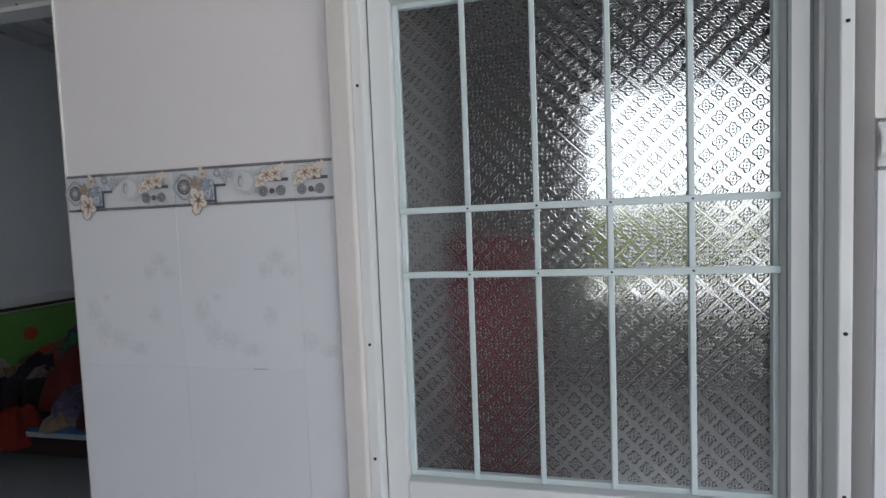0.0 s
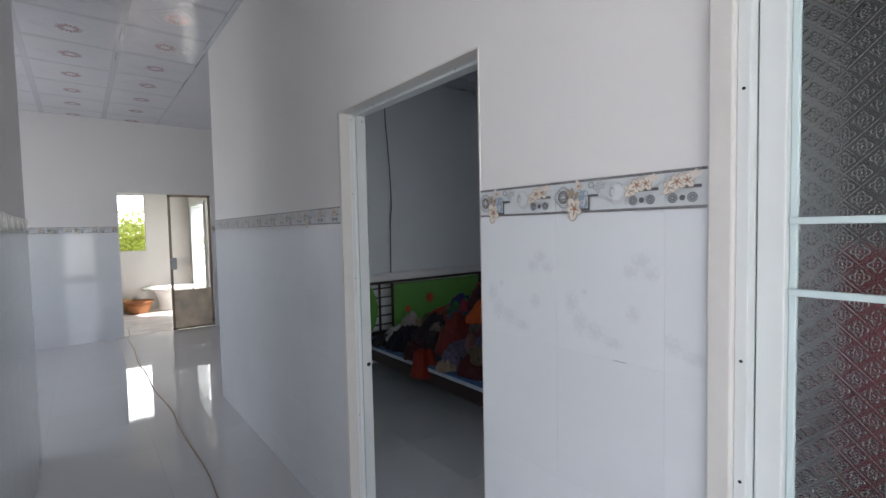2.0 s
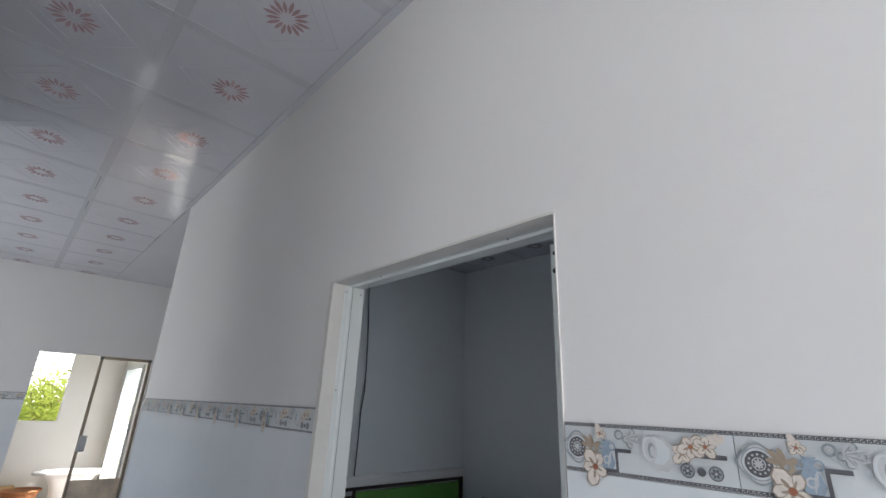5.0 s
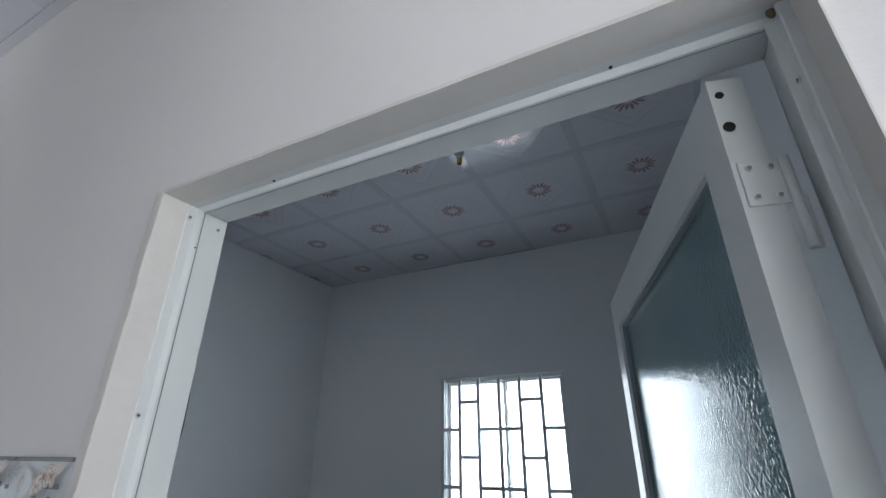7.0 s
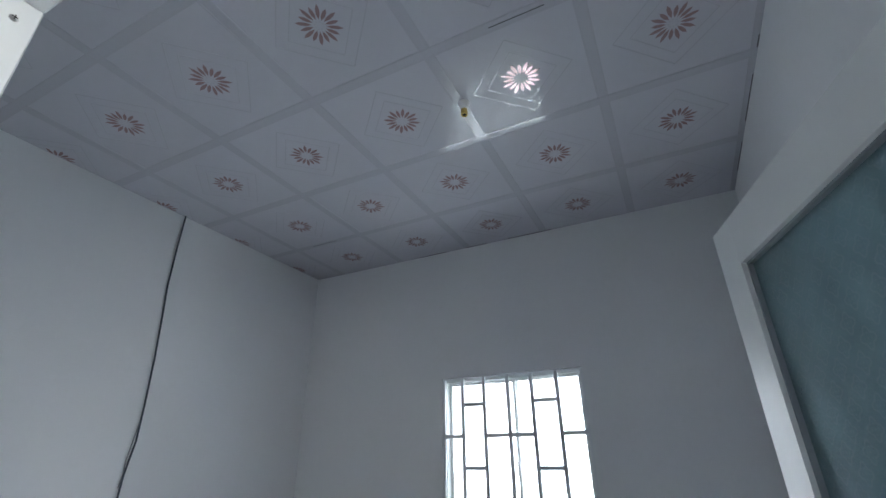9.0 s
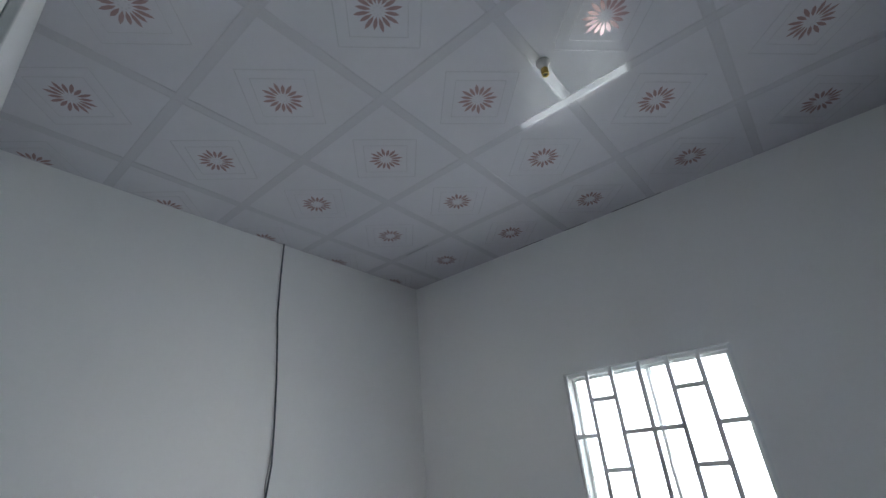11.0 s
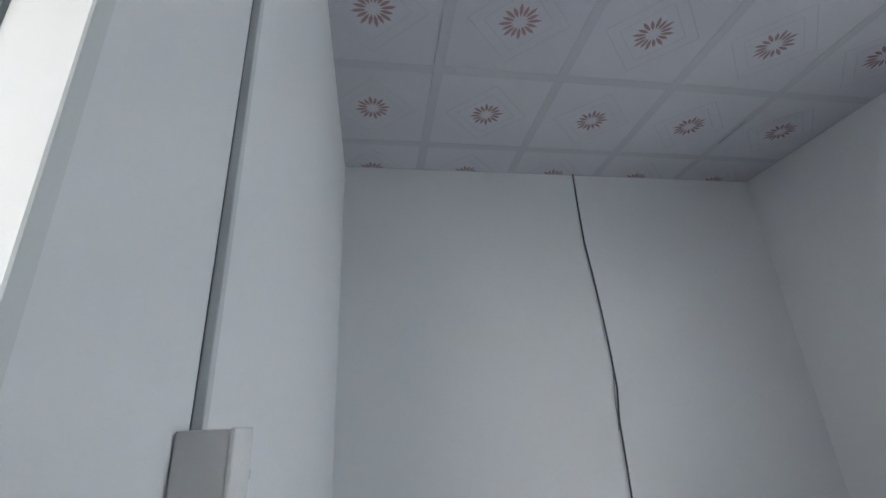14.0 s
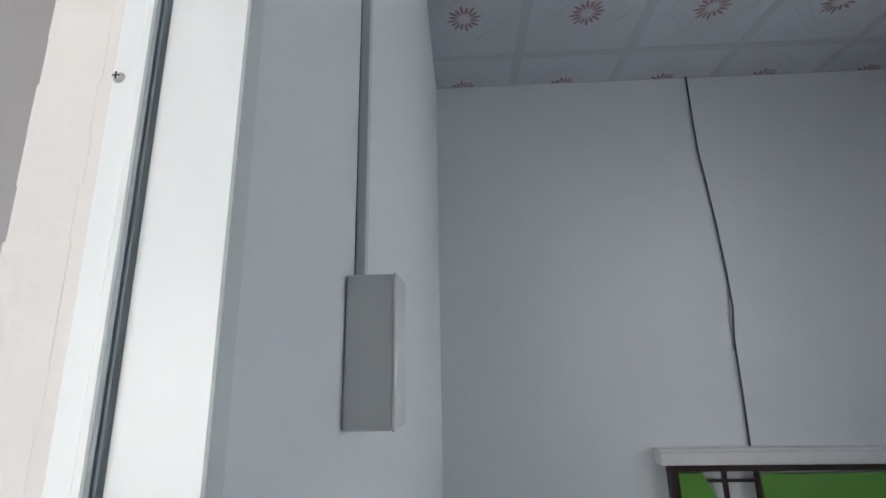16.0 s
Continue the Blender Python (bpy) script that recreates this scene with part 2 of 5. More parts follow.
M_ORANGE = material("orange_print", (0.52, 0.08, 0.025), 0.4, bump=0)
M_DARKWOOD = material("dark_bed_frame", (0.035, 0.022, 0.018), 0.4, grain=0.2, stain=0.2, stain_scale=5, bump=0.1)
M_MAT = material("blue_mat", (0.03, 0.10, 0.24), 0.35, grain=0.2, grain_scale=12, stain=0.6, stain_scale=6, bump=0.15, bump_scale=60)
M_MATEDGE = material("pale_piping", (0.42, 0.48, 0.55), 0.6, grain=0.2, stain=0.3, stain_scale=9)
M_CLAY = material("clay", (0.36, 0.15, 0.06), 0.7, grain=0.12, stain=0.2, stain_scale=8, bump=0.2, bump_scale=60)
M_CARTON = material("carton", (0.46, 0.31, 0.15), 0.85, grain=0.08, stain=0.12, stain_scale=6, bump=0.1)
M_CERAMIC = material("white_ceramic", (0.74, 0.73, 0.71), 0.3, grain=0.03, stain=0.1, stain_scale=6, bump=0.05)
M_REDPLASTIC = material("red_plastic", (0.25, 0.035, 0.05), 0.4, stain=0.1, stain_scale=4, bump=0.02)
M_BARK = material("bark", (0.16, 0.12, 0.08), 0.9, grain=0.3, stain=0.3, stain_scale=6, bump=0.6, bump_scale=30)
M_LEAF = material("leaves", (0.20, 0.25, 0.05), 0.55, grain=0.2, grain_scale=6, stain=0.5, stain_scale=1.5, bump=0)
M_GROUND = material("ground_grass", (0.26, 0.265, 0.19), 0.9, grain=0.2, grain_scale=8, stain=0.3, stain_scale=0.7, bump=0.4, bump_scale=14)
leaf_nodes, leaf_link = M_LEAF.node_tree.nodes, M_LEAF.node_tree.links.new
lit_through, leaf_mix = leaf_nodes.new("ShaderNodeBsdfTranslucent"), leaf_nodes.new("ShaderNodeMixShader")
lit_through.inputs["Color"].default_value = (0.36, 0.42, 0.08, 1)
leaf_mix.inputs["Fac"].default_value = 0.5
leaf_link(leaf_nodes["Principled BSDF"].outputs["BSDF"], leaf_mix.inputs[1])
leaf_link(lit_through.outputs["BSDF"], leaf_mix.inputs[2])
leaf_link(leaf_mix.outputs["Shader"], leaf_nodes["Material Output"].inputs["Surface"])
M_CONCRETE = material("grey_render", (0.25, 0.25, 0.25), 0.85, grain=0.1, stain=0.2, bump=0.3, bump_scale=40)


def glow(name, color, strength):
    m = bpy.data.materials.new(name)
    m.use_nodes = True
    bsdf = m.node_tree.nodes["Principled BSDF"]
    bsdf.inputs["Base Color"].default_value = (*color, 1)
    bsdf.inputs["Emission Color"].default_value = (*color, 1)
    bsdf.inputs["Emission Strength"].default_value = strength
    return m


M_SKY = glow("hazy_sky", (0.96, 0.98, 1.0), 0.8)


# ---- mesh helpers ----
def box(bm, x0, x1, y0, y1, z0, z1, slot=0, bevel=0.0):
    v = [bm.verts.new((x, y, z)) for x in (x0, x1) for y in (y0, y1) for z in (z0, z1)]
    faces = [bm.faces.new([v[i] for i in q]) for q in ((0, 1, 3, 2), (4, 6, 7, 5), (0, 4, 5, 1), (2, 3, 7, 6), (0, 2, 6, 4), (1, 5, 7, 3))]
    for f in faces:
        f.material_index = slot
    if bevel:
        edges = list({e for f in faces for e in f.edges})
        bmesh.ops.bevel(bm, geom=edges, offset=bevel, segments=2, profile=0.5, affect="EDGES")
    return v


def prism(bm, points, y0, y1, slot=0):
    """A polygon of (x, z) points carried from y0 (front) to y1."""
    front = [bm.verts.new((x, y0, z)) for x, z in points]
    back = [bm.verts.new((x, y1, z)) for x, z in points]
    faces = [bm.faces.new(front), bm.faces.new(back[::-1])]
    n = len(points)
    for i in range(n):
        faces.append(bm.faces.new((front[i], back[i], back[(i + 1) % n], front[(i + 1) % n])))
    for f in faces:
        f.material_index = slot


def lathe(bm, profile, cx, cy, steps=24, slot=0):
    """A turned shape from (radius, z) pairs."""
    rings = [[bm.verts.new((cx + r * math.cos(2 * math.pi * i / steps), cy + r * math.sin(2 * math.pi * i / steps), z)) for i in range(steps)] for r, z in profile]
    for a, b in zip(rings, rings[1:]):
        for i in range(steps):
            f = bm.faces.new((a[i], a[(i + 1) % steps], b[(i + 1) % steps], b[i]))
            f.smooth, f.material_index = True, slot
    for ring in (rings[0][::-1], rings[-1]):
        bm.faces.new(ring).material_index = slot


def tube(bm, points, radius, sides=8, slot=0):
    """A round bar along points."""
    pts = [Vector(p) for p in points]
    rings = []
    for i, p in enumerate(pts):
        d = (pts[min(i + 1, len(pts) - 1)] - pts[max(i - 1, 0)]).normalized()
        a = d.orthogonal().normalized()
        if rings:
            a = (last - d * last.dot(d)).normalized()
        last = a
        b = d.cross(a)
        rings.append([bm.verts.new(p + radius * (math.cos(2 * math.pi * k / sides) * a + math.sin(2 * math.pi * k / sides) * b)) for k in range(sides)])
    for r0, r1 in zip(rings, rings[1:]):
        for k in range(sides):
            f = bm.faces.new((r0[k], r0[(k + 1) % sides], r1[(k + 1) % sides], r1[k]))
            f.smooth, f.material_index = True, slot
    bm.faces.new(rings[0][::-1]).material_index = slot
    bm.faces.new(rings[-1]).material_index = slot


def finish(name, bm, materials):
    bmesh.ops.recalc_face_normals(bm, faces=bm.faces)
    data = bpy.data.meshes.new(name)
    bm.to_mesh(data)
    bm.free()
    for m in materials if isinstance(materials, (list, tuple)) else (materials,):
        data.materials.append(m)
    return data


def thing(name, at, label, category, group=""):
    ob = new(name)
    ob.location = at
    ob.empty_display_size = 0.1
    return tagged(ob, label, category, group)


def part(name, bm, mats, parent, label=""):
    """A mesh in the world's coordinates as a part of a thing or of a part."""
    ob = new(name, finish(name, bm, mats))
    ob.parent = parent
    if parent.type == "EMPTY":
        ob.matrix_parent_inverse = Matrix.Translation(parent.location).inverted()
    return tagged(ob, label) if label else ob


def structure(name, bm, mats, label="", category=""):
    return tagged(new(name, finish(name, bm, mats)), label, category, kind="structure")


def boxed(*boxes, bevel=0.0):
    bm = bmesh.new()
    for b in boxes:
        box(bm, *b, bevel=bevel)
    return bm


# ---- the large structure ----
TOP = 3.45
DOOR_W, DOOR_H = 0.912, 2.014
GX0, GX1, GH = 1.548, 2.451, 2.04
WALL_IN = 0.1215
BED_L, BED_R, BED_B, BED_C = -2.41, 1.09, 3.16, 3.20
LIV_C = 3.08
WASH_X, WASH_Y = -8.75, 0.85
# unseen end of the column wall, set to let front light pass
COL = 1.15

wall_corridor = structure("wall_corridor", boxed(
    (-2.5, -0.02, 0.006, WALL_IN, -0.05, TOP), (-0.02, DOOR_W, 0.006, WALL_IN, DOOR_H, TOP), (DOOR_W, GX0, 0.006, WALL_IN, -0.05, TOP),
    (GX0, GX1, 0.006, WALL_IN, GH, TOP), (GX1, 5.7, 0.006, WALL_IN, -0.05, TOP)), M_PAINT, "white painted wall above glossy tiled dado", "wall")
structure("wall_bedroom_head", boxed((-2.5, BED_L, WALL_IN, BED_B, -0.05, TOP)), M_PAINT_IN, "pale grey-white painted bedroom wall", "wall")
structure("wall_bedroom_side", boxed((BED_R, 1.19, WALL_IN, BED_B, -0.05, TOP)), M_PAINT_IN, "pale grey-white painted bedroom wall", "wall")
WX0, WX1, WZ0, WZ1 = -1.078, -0.044, 0.94, 2.156
structure("wall_bedroom_window", boxed(
    (-2.5, WX0, BED_B, 3.31, -0.05, TOP), (WX1, 1.19, BED_B, 3.31, -0.05, TOP), (WX0, WX1, BED_B, 3.31, -0.05, WZ0),
    (WX0, WX1, BED_B, 3.31, WZ1, TOP)), M_PAINT_IN, "pale painted bedroom wall with a barred window", "wall")
structure("wall_bedroom_inner_face", boxed(
    (BED_L, -0.02, WALL_IN, WALL_IN + 0.004, 0, BED_C), (-0.02, DOOR_W, WALL_IN, WALL_IN + 0.004, DOOR_H, BED_C),
    (DOOR_W, BED_R, WALL_IN, WALL_IN + 0.004, 0, BED_C)), M_PAINT_IN, "pale painted inner face of the door wall", "wall")
wall_column = structure("wall_column", boxed((-2.09, COL, -1.4, -1.214, -0.05, TOP)), M_PAINT, "white painted wall end above glossy tiles", "wall")
OY0, OY1, OH = -0.51, 0.68, 2.068
wall_far = structure("wall_far", boxed(
    (-6.05, -5.937, -3.4, OY0, -0.05, TOP), (-6.05, -5.937, OY1, 3.3, -0.05, TOP), (-6.05, -5.937, OY0, OY1, OH, TOP)),
    M_PAINT, "white wall with a tiled dado and a doorway", "wall")
# closes the back room out of view; window opening added to let light in
structure("wall_back_room", boxed((-6.05, -5.2, -3.5, -3.4, -0.05, TOP), (-3.2, -2.09, -3.5, -3.4, -0.05, TOP),
    (-5.2, -3.2, -3.5, -3.4, -0.05, 0.8), (-5.2, -3.2, -3.5, -3.4, 2.2, TOP), (-2.09, -1.99, -3.5, -1.4, -0.05, TOP),
    (-6.05, -2.5, 3.3, 3.4, -0.05, TOP), (-2.6, -2.5, WALL_IN, 3.3, -0.05, TOP)), M_PAINT, "plain white painted wall", "wall")
# closes the unseen front; its doorway and window are added for light
structure("wall_front_added", boxed((COL - 0.1, COL, -3.8, -1.4, -0.05, TOP), (COL - 0.1, 2.4, -3.9, -3.8, -0.05, TOP), (4.3, 5.8, -3.9, -3.8, -0.05, TOP), (2.4, 4.3, -3.9, -3.8, 2.3, TOP), (2.4, 4.3, -3.9, -3.8, -0.05, 0.5),
    (5.7, 5.8, -3.8, -3.3, -0.05, TOP), (5.7, 5.8, -0.5, 0.17, -0.05, TOP), (5.7, 5.8, -3.3, -0.5, 2.5, TOP)), M_PAINT, "plain white wall added out of view, with openings for the front light", "wall")
# wash room beyond the far doorway
VY0, VY1, VZ0, VZ1 = -0.70, 0.075, 1.15, 2.235
structure("wall_wash_back", boxed((WASH_X - 0.12, WASH_X, -2.6, VY0, -0.05, TOP), (WASH_X - 0.12, WASH_X, VY1, 1.0, -0.05, TOP),
    (WASH_X - 0.12, WASH_X, VY0, VY1, -0.05, VZ0), (WASH_X - 0.12, WASH_X, VY0, VY1, VZ1, TOP)), M_RENDER, "warm white plastered wall with an open window", "wall")
structure("wall_wash_side", boxed((WASH_X, -8.42, WASH_Y, 1.0, -0.05, TOP), (-7.25, -6.05, WASH_Y, 1.0, -0.05, TOP), (-8.42, -7.25, WASH_Y, 1.0, 2.02, TOP),
    (WASH_X, -6.05, -2.7, -2.6, -0.05, TOP)), M_RENDER, "warm white plastered wall with an open doorway", "wall")
structure("window_2", boxed((WASH_X - 0.10, WASH_X + 0.006, VY0, VY1, VZ0 - 0.03, VZ0), (WASH_X - 0.10, WASH_X + 0.006, VY1, VY1 + 0.025, VZ0 - 0.03, VZ1),
    (WASH_X - 0.10, WASH_X + 0.006, VY0 - 0.025, VY0, VZ0 - 0.03, VZ1)), M_RENDER, "white plastered surround of an open window", "window")
structure("door_3", boxed((-8.46, -8.405, 0.82, 1.02, 0, 2.06), (-7.265, -7.21, 0.82, 1.02, 0, 2.06), (-8.405, -7.265, 0.82, 1.02, 2.005, 2.06)),
    M_FRAME, "white frame of an open outer doorway", "door")
# side passage behind the glazed door
structure("wall_passage", boxed((1.19, 2.4, 3.2, 3.31, -0.05, TOP), (4.1, 4.7, 3.2, 3.31, -0.05, TOP), (2.4, 4.1, 3.2, 3.31, -0.05, 0.78), (2.4, 4.1, 3.2, 3.31, 2.5, TOP),
    (4.6, 4.7, 0.17, 3.2, -0.05, TOP)), M_CONCRETE, "grey rendered wall with a wide opening to daylight", "wall")

floor = structure("floor", boxed((-6.05, 5.8, -3.9, 3.3, -0.05, 0.0)), M_FLOOR, "polished pale grey tiled floor, mirror glossy", "floor")
structure("floor_wash", boxed((WASH_X - 0.1, -6.05, -2.7, 1.0, -0.05, -0.004)), M_WASHFLOOR, "dusty pale tiled floor", "floor")
structure("ground", boxed((-400, 400, -400, 400, -0.4, -0.15)), M_GROUND, "sunlit yellow-green grassy ground outside the house", "ground")
# not in view; overhang past y 3.3 added to block sun at the windows
structure("roof", boxed((-6.2, 5.9, -4.0, 4.8, TOP, TOP + 0.08), (-9.0, -6.2, -2.8, 1.1, TOP, TOP + 0.08)), M_CONCRETE, "plain unseen roof slab, overhang added to keep sun off the windows", "roof")


def panel_ceiling(name, x0, x1, y0, y1, z, cx, cy, pitch, label):
    """A sheet of square panels with printed ribs, lozenges and foil blossoms."""
    bm = bmesh.new()
    box(bm, x0, x1, y0, y1, z, z + 0.03)

    def strip(ax, ay, bx, by, width, drop, slot):
        d = Vector((bx - ax, by - ay, 0)).normalized()
        s = Vector((-d.y, d.x, 0)) * (width / 2)
        a, b = Vector((ax, ay, z)), Vector((bx, by, z))
        top = [a - s, a + s, b + s, b - s]
        inner = [a - s * 0.85, a + s * 0.85, b + s * 0.85, b - s * 0.85]
        low = [bm.verts.new(p - Vector((0, 0, drop))) for p in (inner if slot == 3 else top)]
        high = [bm.verts.new(p) for p in top]
        bm.faces.new(low).material_index = slot
        for i in range(4):
            bm.faces.new((low[i], high[i], high[(i + 1) % 4], low[(i + 1) % 4])).material_index = slot

    xs = [cx + pitch * i for i in range(-20, 21) if x0 - 0.1 < cx + pitch * i < x1 + 0.1]
    ys = [cy + pitch * i for i in range(-20, 21) if y0 - 0.1 < cy + pitch * i < y1 + 0.1]
    h = pitch / 2
    for x in [v - h for v in xs] + [xs[-1] + h]:
        if x0 < x < x1:
            strip(x, y0, x, y1, 0.052, 0.0016, 1)
            for o in (-0.021, 0.021):
                strip(x + o, y0, x + o, y1, 0.006, 0.0022, 3)
    for y in [v - h for v in ys] + [ys[-1] + h]:
        if y0 < y < y1:
            strip(x0, y, x1, y, 0.052, 0.0019, 1)
            for o in (-0.021, 0.021):
                strip(x0, y + o, x1, y + o, 0.006, 0.0025, 3)
            for x in xs:
                if random.random() < 0.3:
                    a = x + random.uniform(-0.3, 0.05)
                    strip(a, y, a + random.uniform(0.12, 0.3), y, 0.004, 0.0032, 4)
    for x in xs:
        for y in ys:
            for r, w in ((0.235, 0.0042), (0.165, 0.0032)):
                c = [(x + r, y), (x, y + r), (x - r, y), (x, y - r)]
                for i in range(4):
                    strip(*c[i], *c[(i + 1) % 4], w, 0.0012, 3)
            for k in range(16):
                a = 2 * math.pi * (k + 0.5) / 16
                r0, r1, w = (0.028, 0.098, 0.0098) if k % 2 else (0.026, 0.086, 0.0098)
                d, s = Vector((math.cos(a), math.sin(a), 0)), Vector((-math.sin(a), math.cos(a), 0))
                o = Vector((x, y, z - 0.0012))
                pts = [o + d * r0, o + d * (r0 + (r1 - r0) * 0.35) + s * w * 0.8, o + d * (r0 + (r1 - r0) * 0.7) + s * w * 0.8, o + d * r1,
                       o + d * (r0 + (r1 - r0) * 0.7) - s * w * 0.8, o + d * (r0 + (r1 - r0) * 0.35) - s * w * 0.8]
                bm.faces.new([bm.verts.new(p) for p in pts]).material_index = 2
            for k in range(8):
                a = 2 * math.pi * k / 8
                o = Vector((x + 0.018 * math.cos(a), y + 0.018 * math.sin(a), z - 0.001))
                bm.faces.new([bm.verts.new(o + 0.005 * Vector((math.cos(t), math.sin(t), 0))) for t in (0, 1.57, 3.14, 4.71)]).material_index = 3
    # edge strip and uneven dark dashes along the walls
    for ax, ay, bx, by in ((x0, y0, x1, y0), (x0, y1, x1, y1), (x0, y0, x0, y1), (x1, y0, x1, y1)):
        strip(ax, ay, bx, by, 0.012, 0.003, 1)
        length = math.hypot(bx - ax, by - ay)
        t = 0.0
        while t < length - 0.3:
            l = random.uniform(0.05, 0.5)
            if random.random() < 0.6:
                a, b = t / length, min(t + l, length) / length
                inset = 0.0075 if ax == bx == x0 or ay == by == y0 else -0.0075
                ox, oy = (inset, 0) if ax == bx else (0, inset)
                strip(ax + (bx - ax) * a + ox, ay + (by - ay) * a + oy, ax + (bx - ax) * b + ox, ay + (by - ay) * b + oy, random.uniform(0.003, 0.006), 0.0036, 4)
            t += l + random.uniform(0.02, 0.3)
    return structure(name, bm, [M_CEIL, M_RIB, M_FOIL, M_SILVER, M_CRACK], label, "ceiling")


panel_ceiling("ceiling", BED_L - 0.005, BED_R + 0.005, WALL_IN, BED_B + 0.005, BED_C, -1.793, 2.870, 0.6403, "glossy white panelled ceiling with printed red blossoms")
panel_ceiling("ceiling_corridor", -6.06, 2.3, -3.42, 0.01, LIV_C, -0.744, -0.296, 0.64, "glossy white panelled ceiling with printed red blossoms")
structure("trim_cornice", boxed((-2.5, 2.3, -0.028, 0.0055, LIV_C - 0.012, LIV_C - 0.0035), (-2.09, COL, -1.2135, -1.185, LIV_C - 0.012, LIV_C - 0.0035)), M_RIB, "slim white plastic edge strip under the ceiling", "trim")
structure("ceiling_front_room", boxed((2.3, 5.75, -3.85, 0.01, LIV_C, LIV_C + 0.03), (COL - 0.05, 2.3, -3.85, -3.42, LIV_C, LIV_C + 0.03)), M_CEIL, "glossy white panelled ceiling", "ceiling")
structure("ceiling_back_room", boxed((-6.06, -2.5, 0.01, 3.32, LIV_C, LIV_C + 0.03)), M_CEIL, "glossy white panelled ceiling", "ceiling")
structure("ceiling_wash", boxed((WASH_X - 0.1, -6.1, -2.7, 1.0, 3.0, 3.04)), M_RENDER, "plain white ceiling", "ceiling")
structure("ceiling_passage", boxed((1.19, 4.65, 0.17, 3.25, 3.0, 3.04)), M_CONCRETE, "dim grey ceiling of the side passage", "ceiling")

# ---- bedroom door: reveal, frame, leaf ----
F0, F1, F2, F3 = 0.048, 0.0645, 0.0760, 0.1258
HEAD = 2.013
bm = boxed((DOOR_W - 0.0008, DOOR_W + 0.001, 0.0015, F0, 0, DOOR_H), (-0.021, -0.0001, 0.037, F0 + 0.002, 0, DOOR_H), (0.0, DOOR_W - 0.002, 0.038, F0 + 0.002, DOOR_H - 0.0042, DOOR_H + 0.001))
for k in range(60):
    # plaster laid by hand: both of its edges waver
    z = DOOR_H * k / 60
    box(bm, -0.021, random.uniform(0.0, 0.0001), -0.0008 + random.uniform(-0.0012, 0.0004), 0.0385 + random.uniform(-0.0016, 0.0016), z, z + DOOR_H / 60)
for k in range(30):
    x = DOOR_W * k / 30
    box(bm, x, x + DOOR_W / 30, -0.0008 + random.uniform(-0.0010, 0.0004), 0.0385 + random.uniform(-0.0016, 0.0016), DOOR_H - 0.005, DOOR_H + 0.0012)
structure("trim_reveal", bm, M_PLASTER, "rough white plaster reveal of the doorway", "trim")
door_1 = thing("door_1", (0.45, 0.1, 0), "white aluminium bedroom door standing open into the room, sea-green glass", "door")
door_1["kind"] = "structure"


def carried(bm, points, along, slot=0):
    """A closed outline of points carried along a vector."""
    low = [bm.verts.new(p) for p in points]
    high = [bm.verts.new(Vector(p) + Vector(along)) for p in points]
    faces = [bm.faces.new(low), bm.faces.new(high[::-1])]
    faces += [bm.faces.new((low[k], high[k], high[(k + 1) % len(low)], low[(k + 1) % len(low)])) for k in range(len(low))]
    for f in faces:
        f.material_index = slot


# outline across the frame: how far it stands into the opening, and its depth in the wall
PROFILE = ((-0.016, F0), (0.0015, F0), (0.003, F0 + 0.0015), (0.003, F1), (0.0085, F1 + 0.0035), (0.0105, F1 + 0.0055), (0.0105, F2 - 0.0020), (0.0095, F2 - 0.0008),
           (0.003, F2), (0.003, F3 + 0.0030), (0.0015, F3 + 0.0045), (-0.016, F3 + 0.0045))
SEAL = ((0.003, F2 - 0.0002), (0.0095, F2 - 0.0007), (0.0090, F2 + 0.0014), (0.0072, F2 + 0.0012), (0.0066, F2 + 0.0030), (0.0045, F2 + 0.0036), (0.003, F2 + 0.0042))


def frame_bar(name, place, along):
    """One bar of the door frame; place turns an outline point into the world."""
    bm = bmesh.new()
    carried(bm, [place(p, y) for p, y in PROFILE], along)
    bar = part(name, bm, M_FRAME, door_1)
    bm = bmesh.new()
    carried(bm, [place(p, y) for p, y in SEAL], along)
    part("gasket", bm, M_GASKET, bar)


frame_bar("door_frame", lambda p, y: (p, y, 0), (0, 0, HEAD - 0.004))
frame_bar("door_frame", lambda p, y: (DOOR_W - 0.009 - p, y, 0), (0, 0, HEAD - 0.004))
frame_bar("frame_head", lambda p, y: (0.0035, y, HEAD - p), (DOOR_W - 0.016, 0, 0))
part("frame_flange", boxed((DOOR_W - 0.0120, DOOR_W + 0.032, F3 + 0.0047, F3 + 0.008, 0, DOOR_H + 0.02), bevel=0.001), M_FRAME, door_1)
part("frame_flange", boxed((-0.045, -0.001, F3 + 0.0002, F3 + 0.0044, 0, DOOR_H + 0.02), bevel=0.0018), M_PAINT_IN, door_1)


def screw(x, y, z, axis, parent, r=0.005, hole=False, name="screw"):
    bm = bmesh.new()
    if hole:
        bmesh.ops.create_cone(bm, cap_ends=True, segments=12, radius1=r, radius2=r, depth=0.002)
    else:
        bmesh.ops.create_cone(bm, cap_ends=True, segments=12, radius1=r, radius2=r * 0.6, depth=0.003)
        box(bm, -r * 0.6, r * 0.6, -r * 0.12, r * 0.12, 0.0013, 0.0018, slot=1)
        box(bm, -r * 0.12, r * 0.12, -r * 0.6, r * 0.6, 0.0012, 0.0017, slot=1)
    turn = Vector((0, 0, 1)).rotation_difference(Vector(axis)).to_matrix().to_4x4()
    bmesh.ops.transform(bm, matrix=Matrix.Translation((x, y, z)) @ turn, verts=bm.verts)
    return part(name, bm, [M_HOLE if hole else M_STEEL, M_HOLE], parent)


